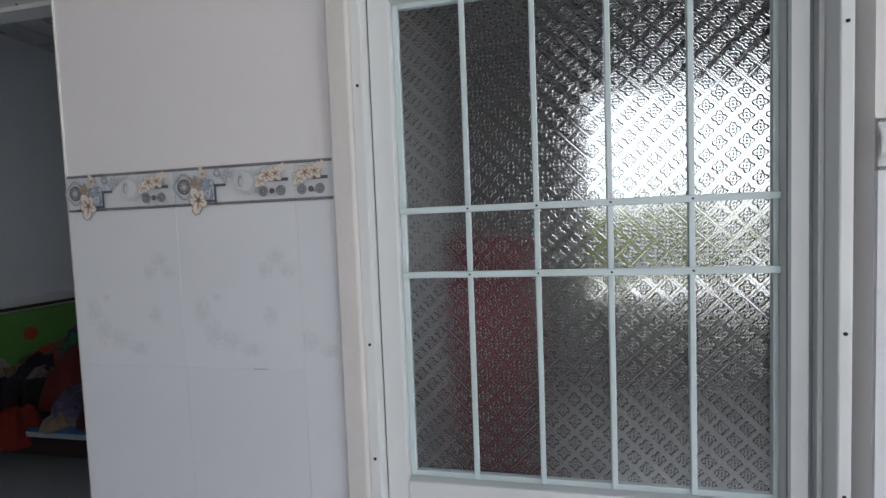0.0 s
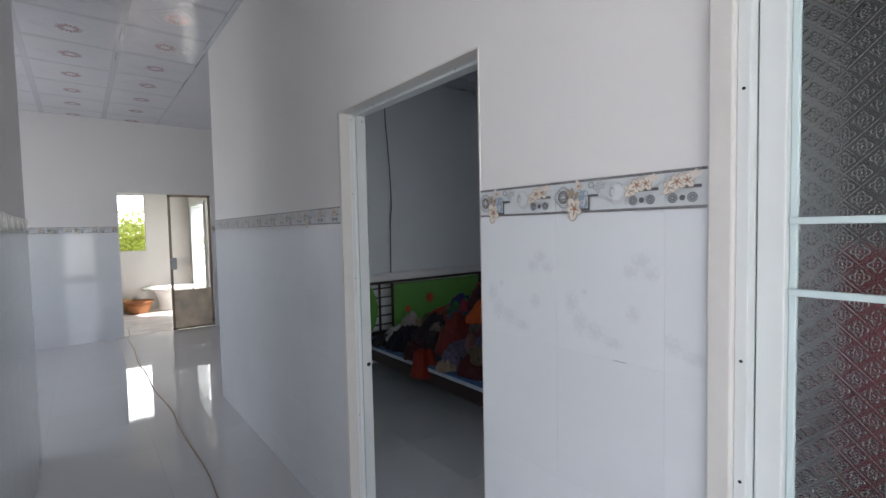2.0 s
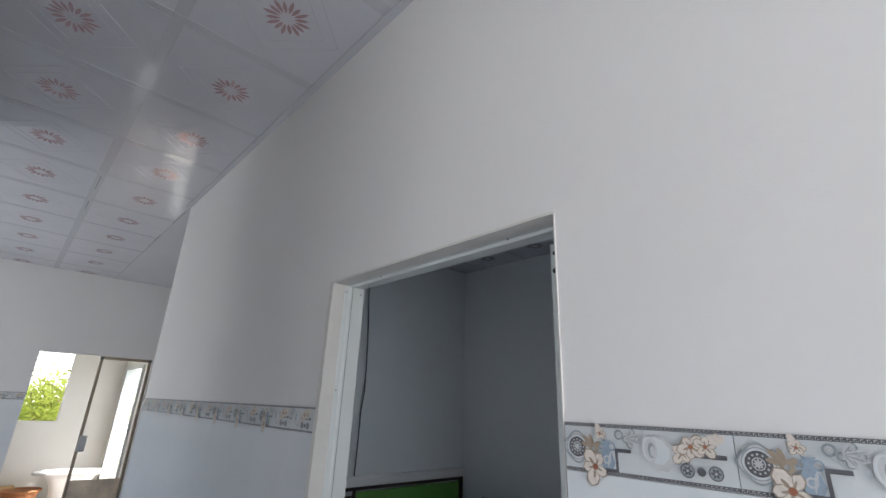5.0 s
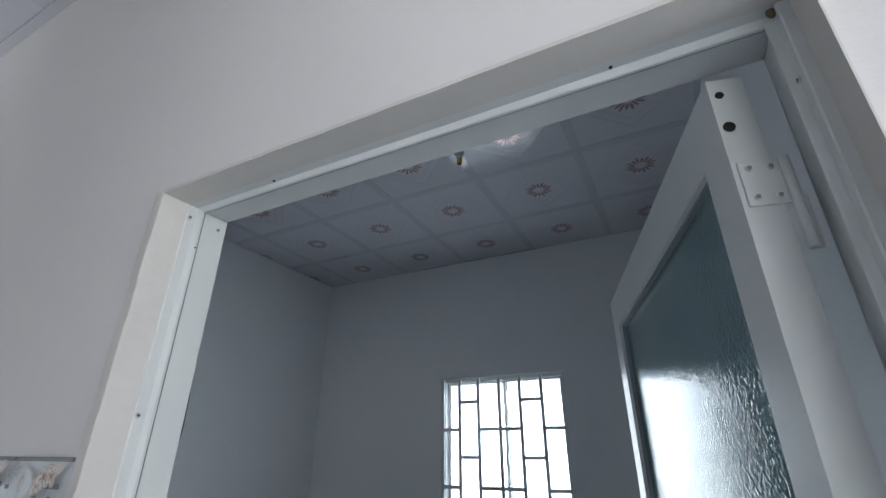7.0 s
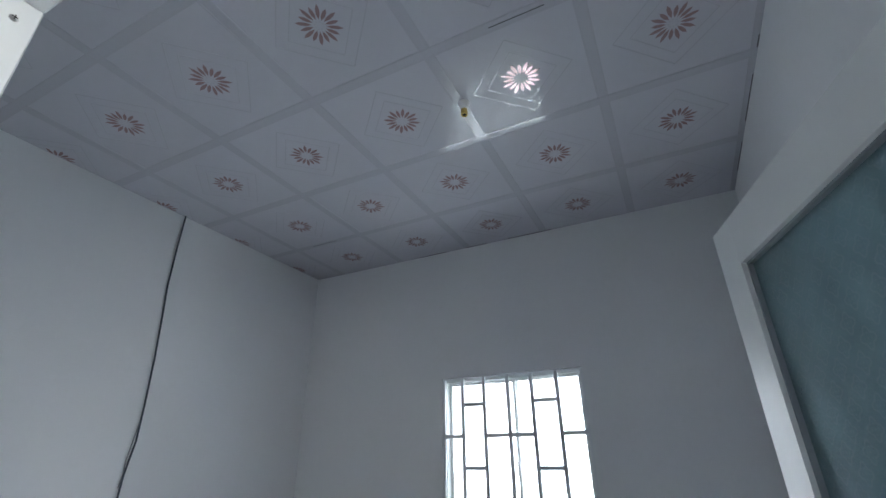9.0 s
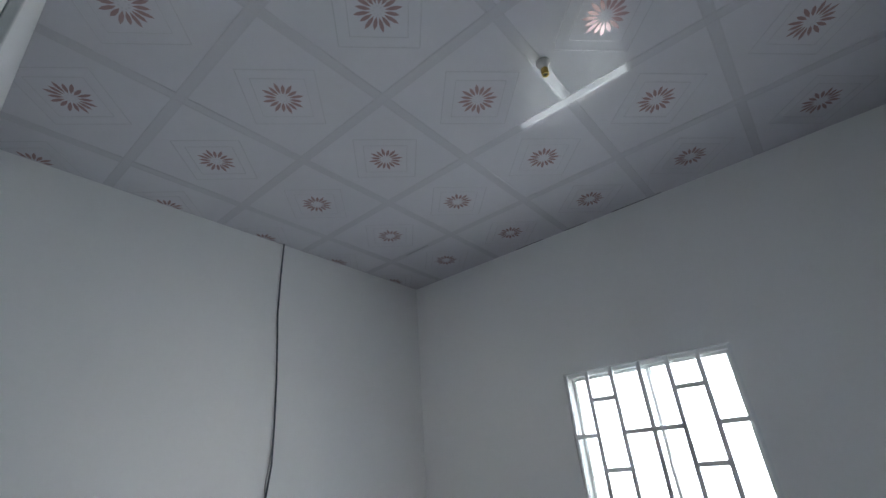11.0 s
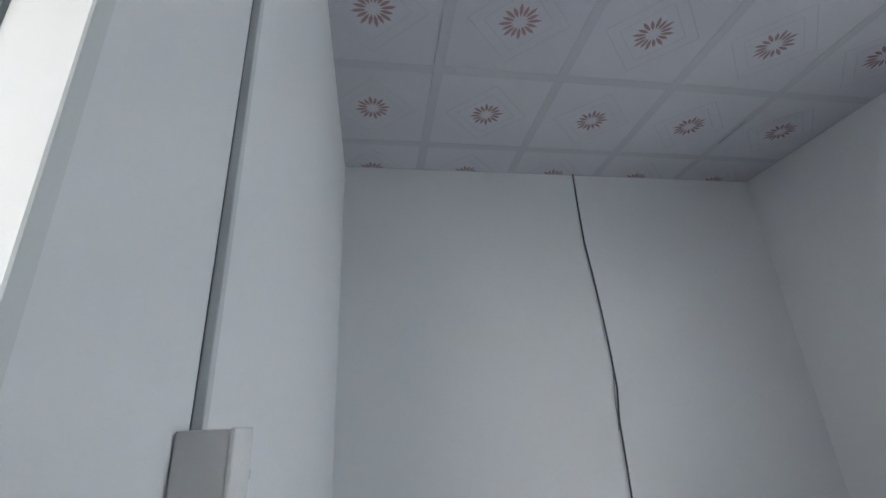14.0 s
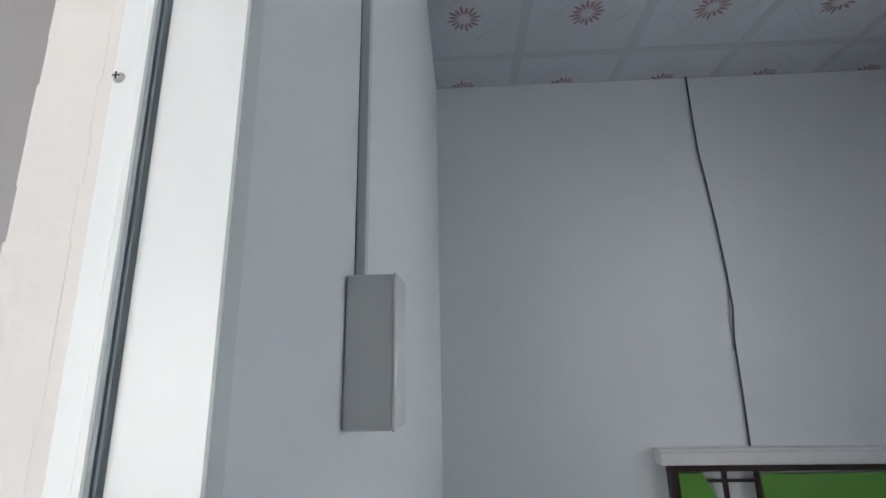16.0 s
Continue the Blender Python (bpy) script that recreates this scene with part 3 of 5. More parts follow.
for z in (1.985, 1.645, 1.25, 0.60):
    screw(0.0042, 0.053, z, (1, 0, 0), door_1, 0.004)
screw(0.0042, 0.113, 1.985, (1, 0, 0), door_1, 0.004)
screw(0.0110, 0.072, 1.93, (1, 0, 0), door_1, 0.0014, True, "screw_hole")
screw(0.0040, 0.112, 0.83, (1, 0, 0), door_1, 0.010, True, "latch_hole")
for x in (0.2, 0.74):
    screw(x, 0.060, HEAD - 0.0038, (0, 0, -1), door_1, 0.0022, True, "screw_hole")
for z in (1.92, 1.70, 1.1):
    screw(DOOR_W - 0.0130, 0.062, z, (-1, 0, 0), door_1, 0.004, z != 1.92, "screw_hole")
bm = bmesh.new()
bmesh.ops.create_icosphere(bm, subdivisions=2, radius=0.006, matrix=Matrix.Translation((DOOR_W - 0.015, 0.056, HEAD - 0.007)) @ Matrix.Diagonal((0.8, 0.5, 1.2, 1)))
part("dirt_lump", bm, M_BARK, door_1)

LEAF = Matrix.Translation((0.8365, 0.0935, 0)) @ Matrix.Rotation(radians(105.1), 4, "Z")
LEAF_W, LEAF_T, LEAF_H, EDGE = 0.886, 0.038, 1.985, 0.012


def leaf_part(name, bm, mats, parent, label=""):
    bmesh.ops.transform(bm, matrix=LEAF, verts=bm.verts)
    return part(name, bm, mats, parent, label)


leaf = leaf_part("door_leaf", boxed((EDGE, 0.075, -LEAF_T, 0, 0.012, LEAF_H), bevel=0.0006), M_FRAME, door_1, "white aluminium leaf swung open")
leaf_part("stile", boxed((LEAF_W - 0.075, LEAF_W, -LEAF_T, 0, 0.012, LEAF_H), bevel=0.0006), M_FRAME, leaf)
leaf_part("top_rail", boxed((0.075, LEAF_W - 0.075, -LEAF_T, 0, LEAF_H - 0.085, LEAF_H), bevel=0.0006), M_FRAME, leaf)
leaf_part("bottom_rail", boxed((0.075, LEAF_W - 0.075, -LEAF_T, 0, 0.012, 0.10), bevel=0.003), M_FRAME, leaf)
leaf_part("lower_panel", boxed((0.075, LEAF_W - 0.075, -0.028, -0.012, 0.10, 0.86)), M_FRAME, leaf)
leaf_part("middle_rail", boxed((0.075, LEAF_W - 0.075, -LEAF_T, 0, 0.86, 0.94), bevel=0.003), M_FRAME, leaf)
leaf_part("glass", boxed((0.078, LEAF_W - 0.078, -0.022, -0.016, 0.943, LEAF_H - 0.088)), M_GLASS_LEAF, leaf, "sea-green figured glass")
for x in (0.225, 0.378, 0.531, 0.683):
    leaf_part("bar", boxed((x - 0.006, x + 0.006, -0.040, -0.028, 0.943, LEAF_H - 0.088), bevel=0.002), M_FRAME, leaf)
for x0, x1, z0, z1 in ((0.075, 0.079, 0.94, LEAF_H - 0.085), (LEAF_W - 0.079, LEAF_W - 0.075, 0.94, LEAF_H - 0.085), (0.079, LEAF_W - 0.079, LEAF_H - 0.089, LEAF_H - 0.085)):
    leaf_part("gasket", boxed((x0, x1, -0.030, -0.008, z0, z1)), M_GASKET, leaf)


def door_hinge(z):
    bm = bmesh.new()
    box(bm, EDGE - 0.003, EDGE, -0.046, -0.005, z - 0.026, z + 0.026, bevel=0.001)
    box(bm, EDGE - 0.005, EDGE - 0.001, -0.056, -0.044, z - 0.075, z - 0.020, bevel=0.001)
    tube(bm, [(EDGE - 0.004, -0.047, z - 0.075), (EDGE - 0.004, -0.047, z + 0.026)], 0.005, 10)
    for dy in (-0.034, -0.014):
        for dz in (-0.017, 0.017):
            turn = Matrix.Translation((EDGE - 0.0035, dy, z + dz)) @ Matrix.Rotation(radians(-90), 4, "Y")
            bmesh.ops.create_cone(bm, cap_ends=True, segments=10, radius1=0.0042, radius2=0.003, depth=0.003, matrix=turn)
    ob = leaf_part("hinge", bm, M_FRAME, leaf, "white hinge with four screws")
    for dy in (-0.034, -0.014):
        for dz in (-0.017, 0.017):
            bm = bmesh.new()
            turn = Matrix.Translation((EDGE - 0.0052, dy, z + dz)) @ Matrix.Rotation(radians(-90), 4, "Y")
            bmesh.ops.create_cone(bm, cap_ends=True, segments=10, radius1=0.0026, radius2=0.0022, depth=0.001, matrix=turn)
            bmesh.ops.transform(bm, matrix=LEAF, verts=bm.verts)
            part("screw", bm, M_GASKET, leaf)
    return ob


for z in (1.845, 1.0, 0.2):
    door_hinge(z)
for z, r in ((1.918, 0.0062), (1.962, 0.0045)):
    bm = bmesh.new()
    bmesh.ops.create_cone(bm, cap_ends=True, segments=14, radius1=r, radius2=r, depth=0.002, matrix=Matrix.Translation((EDGE - 0.0006, -0.010, z)) @ Matrix.Rotation(radians(90), 4, "Y"))
    leaf_part("screw_hole", bm, M_HOLE, leaf)
bm = boxed((LEAF_W - 0.06, LEAF_W - 0.02, 0.0, 0.006, 0.95, 1.12), (LEAF_W - 0.06, LEAF_W - 0.02, -LEAF_T - 0.006, -LEAF_T, 0.95, 1.12), bevel=0.002)
tube(bm, [(LEAF_W - 0.04, 0.004, 1.05), (LEAF_W - 0.04, 0.05, 1.05), (LEAF_W - 0.15, 0.05, 1.05)], 0.008)
leaf_part("door_handle", bm, M_STEEL, leaf, "steel lever handle")

# ---- glazed door with bars ----
door_2 = thing("door_2", (1.98, 0.08, 0), "white aluminium door with figured glass behind slim white bars", "door")
door_2["kind"] = "structure"
part("plaster_edge", boxed((GX0, GX0 + 0.045, -0.010, 0.05, 0, GH), bevel=0.005), M_PLASTER, door_2, "white plaster edge")
part("frame_post", boxed((GX0 + 0.045, GX0 + 0.066, 0.004, 0.10, 0, GH - 0.03), bevel=0.002), M_FRAME, door_2)
part("frame_post", boxed((2.400, 2.421, 0.0, 0.10, 0, GH - 0.03), bevel=0.003), M_FRAME, door_2)
part("frame_lip", boxed((2.391, 2.3995, 0.036, 0.10, 0, GH - 0.03), bevel=0.0015), M_FRAME, door_2)
part("frame_head", boxed((GX0 + 0.066, 2.400, 0.012, 0.10, GH - 0.03, GH), bevel=0.003), M_FRAME, door_2)
part("gasket", boxed((2.383, 2.3905, 0.050, 0.09, 0.01, GH - 0.03)), M_GASKET, door_2)
part("reveal_fill", boxed((2.4215, GX1, 0.052, 0.12, 0, GH)), M_PLASTER, door_2)
GL0, GL1, GB, GT = 1.660, 2.346, 0.928, 1.890
glazed = part("door_leaf", boxed((GX0 + 0.068, GL0, 0.04, 0.082, 0.012, GH - 0.034), bevel=0.003), M_FRAME, door_2)
part("stile", boxed((GL1, 2.381, 0.04, 0.082, 0.012, GH - 0.034), bevel=0.003), M_FRAME, glazed)
part("top_rail", boxed((GL0, GL1, 0.04, 0.082, GT, GH - 0.034), bevel=0.003), M_FRAME, glazed)
part("middle_rail", boxed((GL0, GL1, 0.04, 0.082, GB - 0.09, GB), bevel=0.003), M_FRAME, glazed)
part("lower_panel", boxed((GL0, GL1, 0.055, 0.07, 0.10, GB - 0.09)), M_FRAME, glazed)
part("bottom_rail", boxed((GL0, GL1, 0.04, 0.082, 0.012, 0.10), bevel=0.003), M_FRAME, glazed)
pane = part("glass", boxed((GL0, GL1, 0.076, 0.081, GB, GT)), M_GLASS_DOOR, glazed, "clear figured glass pressed with blossoms")
pane.visible_shadow = False
for a, b, c, d in ((GL0, GL0 + 0.012, GB, GT), (GL1 - 0.010, GL1, GB, GT), (GL0 + 0.012, GL1 - 0.010, GB, GB + 0.012), (GL0 + 0.012, GL1 - 0.010, GT - 0.010, GT)):
    part("glazing_bead", boxed((a, b, 0.062, 0.075, c, d), bevel=0.002), M_BEAD_BACKLIT, glazed)
part("gasket", boxed((GL1, GL1 + 0.005, 0.036, 0.041, GB, GT)), M_GASKET, glazed)
for x in (1.800, 1.932, 2.065, 2.204):
    part("bar", boxed((x - 0.0055, x + 0.0055, 0.056, 0.067, GB + 0.004, GT - 0.004), bevel=0.002), M_BEAD_BACKLIT, glazed)
for z in (1.350, 1.479):
    part("bar", boxed((GL0 + 0.002, GL1 - 0.002, 0.051, 0.060, z - 0.0065, z + 0.0065), bevel=0.002), M_BEAD_BACKLIT, glazed)
    for x in (1.800, 1.932, 2.065, 2.204):
        screw(x, 0.0505, z, (0, -1, 0), glazed, 0.002, True, "rivet")
for x, zz in ((GX0 + 0.056, (1.72, 1.22, 0.99)), (2.410, (1.74, 1.25, 0.98))):
    for z in zz:
        screw(x, 0.0035 if x < 2 else -0.0005, z, (0, -1, 0), door_2, 0.003, True, "screw_hole")

# ---- bedroom window ----
window_1 = thing("window_1", (-0.56, 3.2, WZ0), "white sliding window behind a welded grey grille", "window")
window_1["kind"] = "structure"
for a, b, c, d in ((WX0, WX0 + 0.022, WZ0, WZ1), (WX1 - 0.022, WX1, WZ0, WZ1), (WX0 + 0.022, WX1 - 0.022, WZ0, WZ0 + 0.035), (WX0 + 0.022, WX1 - 0.022, WZ1 - 0.03, WZ1)):
    part("window_frame", boxed((a, b, 3.185, 3.265, c, d), bevel=0.003), M_FRAME, window_1)
mid = -0.535
for a, b, y in ((WX0 + 0.022, mid + 0.013, 3.235), (mid - 0.013, WX1 - 0.022, 3.205)):
    sash = part("sash", boxed((a, a + 0.022, y, y + 0.024, WZ0 + 0.036, WZ1 - 0.031), bevel=0.002), M_FRAME, window_1)
    part("sash_rail", boxed((b - 0.022, b, y, y + 0.024, WZ0 + 0.036, WZ1 - 0.031), bevel=0.002), M_FRAME, sash)
    part("sash_rail", boxed((a + 0.022, b - 0.022, y, y + 0.024, WZ0 + 0.036, WZ0 + 0.060), bevel=0.002), M_FRAME, sash)
    part("sash_rail", boxed((a + 0.022, b - 0.022, y, y + 0.024, WZ1 - 0.050, WZ1 - 0.031), bevel=0.002), M_FRAME, sash)
    p = part("pane", boxed((a + 0.022, b - 0.022, y + 0.010, y + 0.014, WZ0 + 0.060, WZ1 - 0.050)), M_WINDOW, sash)
    p.visible_shadow = False
part("window_latch", boxed((mid - 0.012, mid + 0.012, 3.190, 3.206, 1.50, 1.58), (mid - 0.004, mid + 0.010, 3.178, 3.192, 1.54, 1.60), bevel=0.002), M_GRILLE, window_1, "small grey latch")
grille = part("grille", boxed((WX0 + 0.002, WX0 + 0.020, 3.163, 3.175, WZ0 + 0.005, WZ1 - 0.005)), M_GRILLE, window_1, "welded grey flat-bar grille")
cols = [WX0 + 0.008, -0.918, -0.752, -0.572, -0.400, -0.226, WX1 - 0.008]
for x in cols[1:]:
    part("bar", boxed((x - 0.0135, x + 0.0135, 3.163, 3.175, WZ0 + 0.005, WZ1 - 0.005), bevel=0.0015), M_GRILLE, grille)
for z in (WZ0 + 0.008, WZ1 - 0.008):
    part("bar", boxed((cols[0], cols[-1], 3.164, 3.174, z - 0.004, z + 0.004)), M_GRILLE, grille)
for i in range(6):
    for z in ((1.962, 1.55, 1.14) if i in (1, 4) else (1.752, 1.34)):
        part("bar", boxed((cols[i] + 0.005, cols[i + 1] - 0.005, 3.164, 3.174, z - 0.0135, z + 0.0135)), M_GRILLE, grille)

# ---- bedroom things ----
bed = thing("bed", (-1.25, 2.2, 0), "dark wooden double bed with a lime-green headboard", "bed")
BX0, BX1, BY0, BY1, BZ = -2.34, -0.10, 1.29, 3.10, 0.272
for x in (BX0 + 0.06, BX1 - 0.06):
    for y in (BY0 + 0.06, BY1 - 0.06):
        part("leg", boxed((x - 0.035, x + 0.035, y - 0.035, y + 0.035, 0, BZ - 0.11), bevel=0.005), M_DARKWOOD, bed)
for y in (BY0, BY1 - 0.03):
    part("side_rail", boxed((BX0, BX1, y, y + 0.03, BZ - 0.11, BZ), bevel=0.005), M_DARKWOOD, bed)
part("foot_rail", boxed((BX1 - 0.03, BX1, BY0 + 0.03, BY1 - 0.03, BZ - 0.11, BZ), bevel=0.005), M_DARKWOOD, bed)
for i in range(7):
    x = BX0 + 0.15 + i * 0.31
    part("slat", boxed((x, x + 0.08, BY0 + 0.03, BY1 - 0.03, BZ - 0.03, BZ - 0.008)), M_DARKWOOD, bed)
HX0, HX1 = -2.385, -2.345
head = part("headboard", boxed((HX0, HX1, 1.30, 1.345, 0, 0.904), bevel=0.004), M_DARKWOOD, bed, "black-framed headboard with lime-green panels")
part("post", boxed((HX0, HX1, 3.07, 3.115, 0, 0.904), bevel=0.004), M_DARKWOOD, head)
part("rail", boxed((HX0, HX1, 1.345, 3.07, 0.874, 0.904), bevel=0.003), M_DARKWOOD, head)
part("rail", boxed((HX0, HX1, 1.345, 3.07, 0.30, 0.36), bevel=0.003), M_DARKWOOD, head)
bm = bmesh.new()
curve_pts = [(1.35, 0.36), (1.47, 0.36)] + [(1.47 + 0.085 * math.sin(math.pi * k / 10), 0.36 + 0.505 * k / 10) for k in range(1, 10)] + [(1.47, 0.865), (1.35, 0.865)]
prism(bm, curve_pts, 0, 0.022)
bmesh.ops.transform(bm, matrix=Matrix.Translation((HX0 + 0.034, 0, 0)) @ Matrix.Rotation(radians(90), 4, "Z"), verts=bm.verts)
part("green_panel", bm, M_GREEN, head, "lime-green curved panel")
for y in (1.575, 1.74):
    part("upright", boxed((HX0 + 0.008, HX1 - 0.008, y, y + 0.018, 0.36, 0.874)), M_DARKWOOD, head)
for k in range(5):
    z = 0.42 + 0.100 * k
    part("bar", boxed((HX0 + 0.012, HX1 - 0.012, 1.49, 1.74, z, z + 0.014)), M_DARKWOOD, head)
main = part("green_panel", boxed((HX0 + 0.008, HX1 - 0.008, 1.762, 3.06, 0.38, 0.860), bevel=0.004), M_GREEN, head, "lime-green panel with orange dots")
for y, z, r in ((1.945, 0.56, 0.036), (2.26, 0.655, 0.056)):
    bm = bmesh.new()
    bmesh.ops.create_cone(bm, cap_ends=True, segments=28, radius1=r, radius2=r, depth=0.004, matrix=Matrix.Translation((HX1 - 0.007, y, z)) @ Matrix.Rotation(radians(90), 4, "Y"))
    part("orange_dot", bm, M_ORANGE, main)
ledge = thing("cable_trunking", (-2.38, 2.2, 0.94), "white plastic cover strip above the headboard", "trunking")
bm = bmesh.new()
box(bm, -2.408, -2.325, 1.258, 3.12, 0.906, 0.972, bevel=0.008)
part("cover", bm, M_PVC, ledge)
part("lip", boxed((-2.408, -2.335, 1.258, 3.12, 0.9725, 0.984), bevel=0.003), M_PVC, ledge)

bm = bmesh.new()
box(bm, BX0 + 0.005, BX1 + 0.01, BY0 - 0.012, BY1 - 0.01, BZ, BZ + 0.055, bevel=0.014)
mat_ob = thing("mattress", (-1.25, 2.2, BZ), "thin dark blue patterned mattress on the bed", "mattress")
part("mattress_body", bm, M_MAT, mat_ob)
part("piping", boxed((BX0 + 0.01, BX1 + 0.005, BY0 - 0.020, BY0 - 0.011, BZ + 0.010, BZ + 0.040), bevel=0.004), M_MATEDGE, mat_ob, "pale grey-blue edging")
bm = bmesh.new()
for k in range(3):
    cx, cy, r = BX1 - 0.16 - 0.25 * k, BY0 + 0.10, 0.07
    tube(bm, [(cx + (r - 0.0011 * j) * 1.5 * math.cos(j * 0.42), cy + (r - 0.0011 * j) * math.sin(j * 0.42), BZ + 0.0555) for j in range(34)], 0.005, 5)
part("swirl_print", bm, material("sky_blue_print", (0.10, 0.34, 0.62), 0.35), mat_ob, "light blue printed swirls")


def garment(x, y, z, sx, sy, sz, seed, color, label, sheen=0.75, turn=0.0):
    """A crumpled piece of clothing in folds."""
    rng = random.Random(seed)
    bm = bmesh.new()
    o = Vector((rng.uniform(-50, 50), rng.uniform(-50, 50), rng.uniform(-50, 50)))
    across, along, third = (Vector((rng.gauss(0, 1), rng.gauss(0, 1), rng.gauss(0, 0.5))).normalized() for _ in range(3))
    corner, size = rng.uniform(0, 6.28), (sx + sy) / 2
    rows, steps = 30, 84
    grid = []
    for i in range(1, rows + 1):
        ring = []
        r = i / rows
        for k in range(steps):
            t = 2 * math.pi * k / steps
            c, d = math.cos(t), math.sin(t)
            edge = 1.05 + 0.35 * noise.noise(Vector((c, d, 0)) * 1.1 + o) + 0.16 * noise.noise(Vector((c, d, 0)) * 3.2 - o) + 0.22 * max(0.0, math.cos(3 * t + corner)) ** 4
            lump = 1 + 0.55 * noise.noise(Vector((c * r, d * r, 0)) * 1.6 + o)
            p = Vector((sx * edge * r * c, sy * edge * r * d, 1.12 * sz * lump * max(0.0, 1 - r ** 2.4) ** 0.7))
            q = p + 0.05 * noise.noise_vector(p * 6.0 + o)
            gather = 0.6 + 0.9 * max(0.0, noise.noise(p * 5.0 - o))
            deep = (1 - abs(math.sin(q.dot(across) * 36 + 1.5 * noise.noise(p * 5.0 + o)))) ** 1.4
            thin = (1 - abs(math.sin(q.dot(along) * 68 + 2.0 * noise.noise(p * 8.0 + o)))) ** 1.6
            fine = (1 - abs(math.sin(q.dot(third) * 105 + 2.0 * noise.noise(p * 9.0 - o)))) ** 1.6
            rise = (0.026 * deep + 0.020 * thin * gather + 0.011 * fine) * min(1.0, size / 0.16)
            way = Vector((p.x / sx, p.y / sy, p.z / sz + 0.25)).normalized()
            ring.append(bm.verts.new(p + way * rise * (1 - 0.7 * r ** 6)))
        grid.append(ring)
    top = bm.verts.new(sum((v.co for v in grid[0]), Vector()) / steps)
    for k in range(steps):
        bm.faces.new((top, grid[0][k], grid[0][(k + 1) % steps]))
        for a, b in zip(grid, grid[1:]):
            bm.faces.new((a[k], b[k], b[(k + 1) % steps], a[(k + 1) % steps]))
    bm.faces.new(grid[-1][::-1])
    for f in bm.faces:
        f.smooth = len(f.verts) < 5
    m = Matrix.Translation((x, y, z)) @ Matrix.Rotation(turn, 4, "Z")
    bmesh.ops.transform(bm, matrix=m, verts=bm.verts)
    ob = new("garment", finish("garment", bm, material("cloth_" + label.split()[0] + str(seed), color, sheen, grain=0.2, grain_scale=90, stain=0.95 if "print" in label or "pattern" in label or "fleece" in label else 0.35, stain_scale=34, bump=0.35, bump_scale=300)))
    return tagged(ob, label, "clothing", "heap of clothes on the bed")


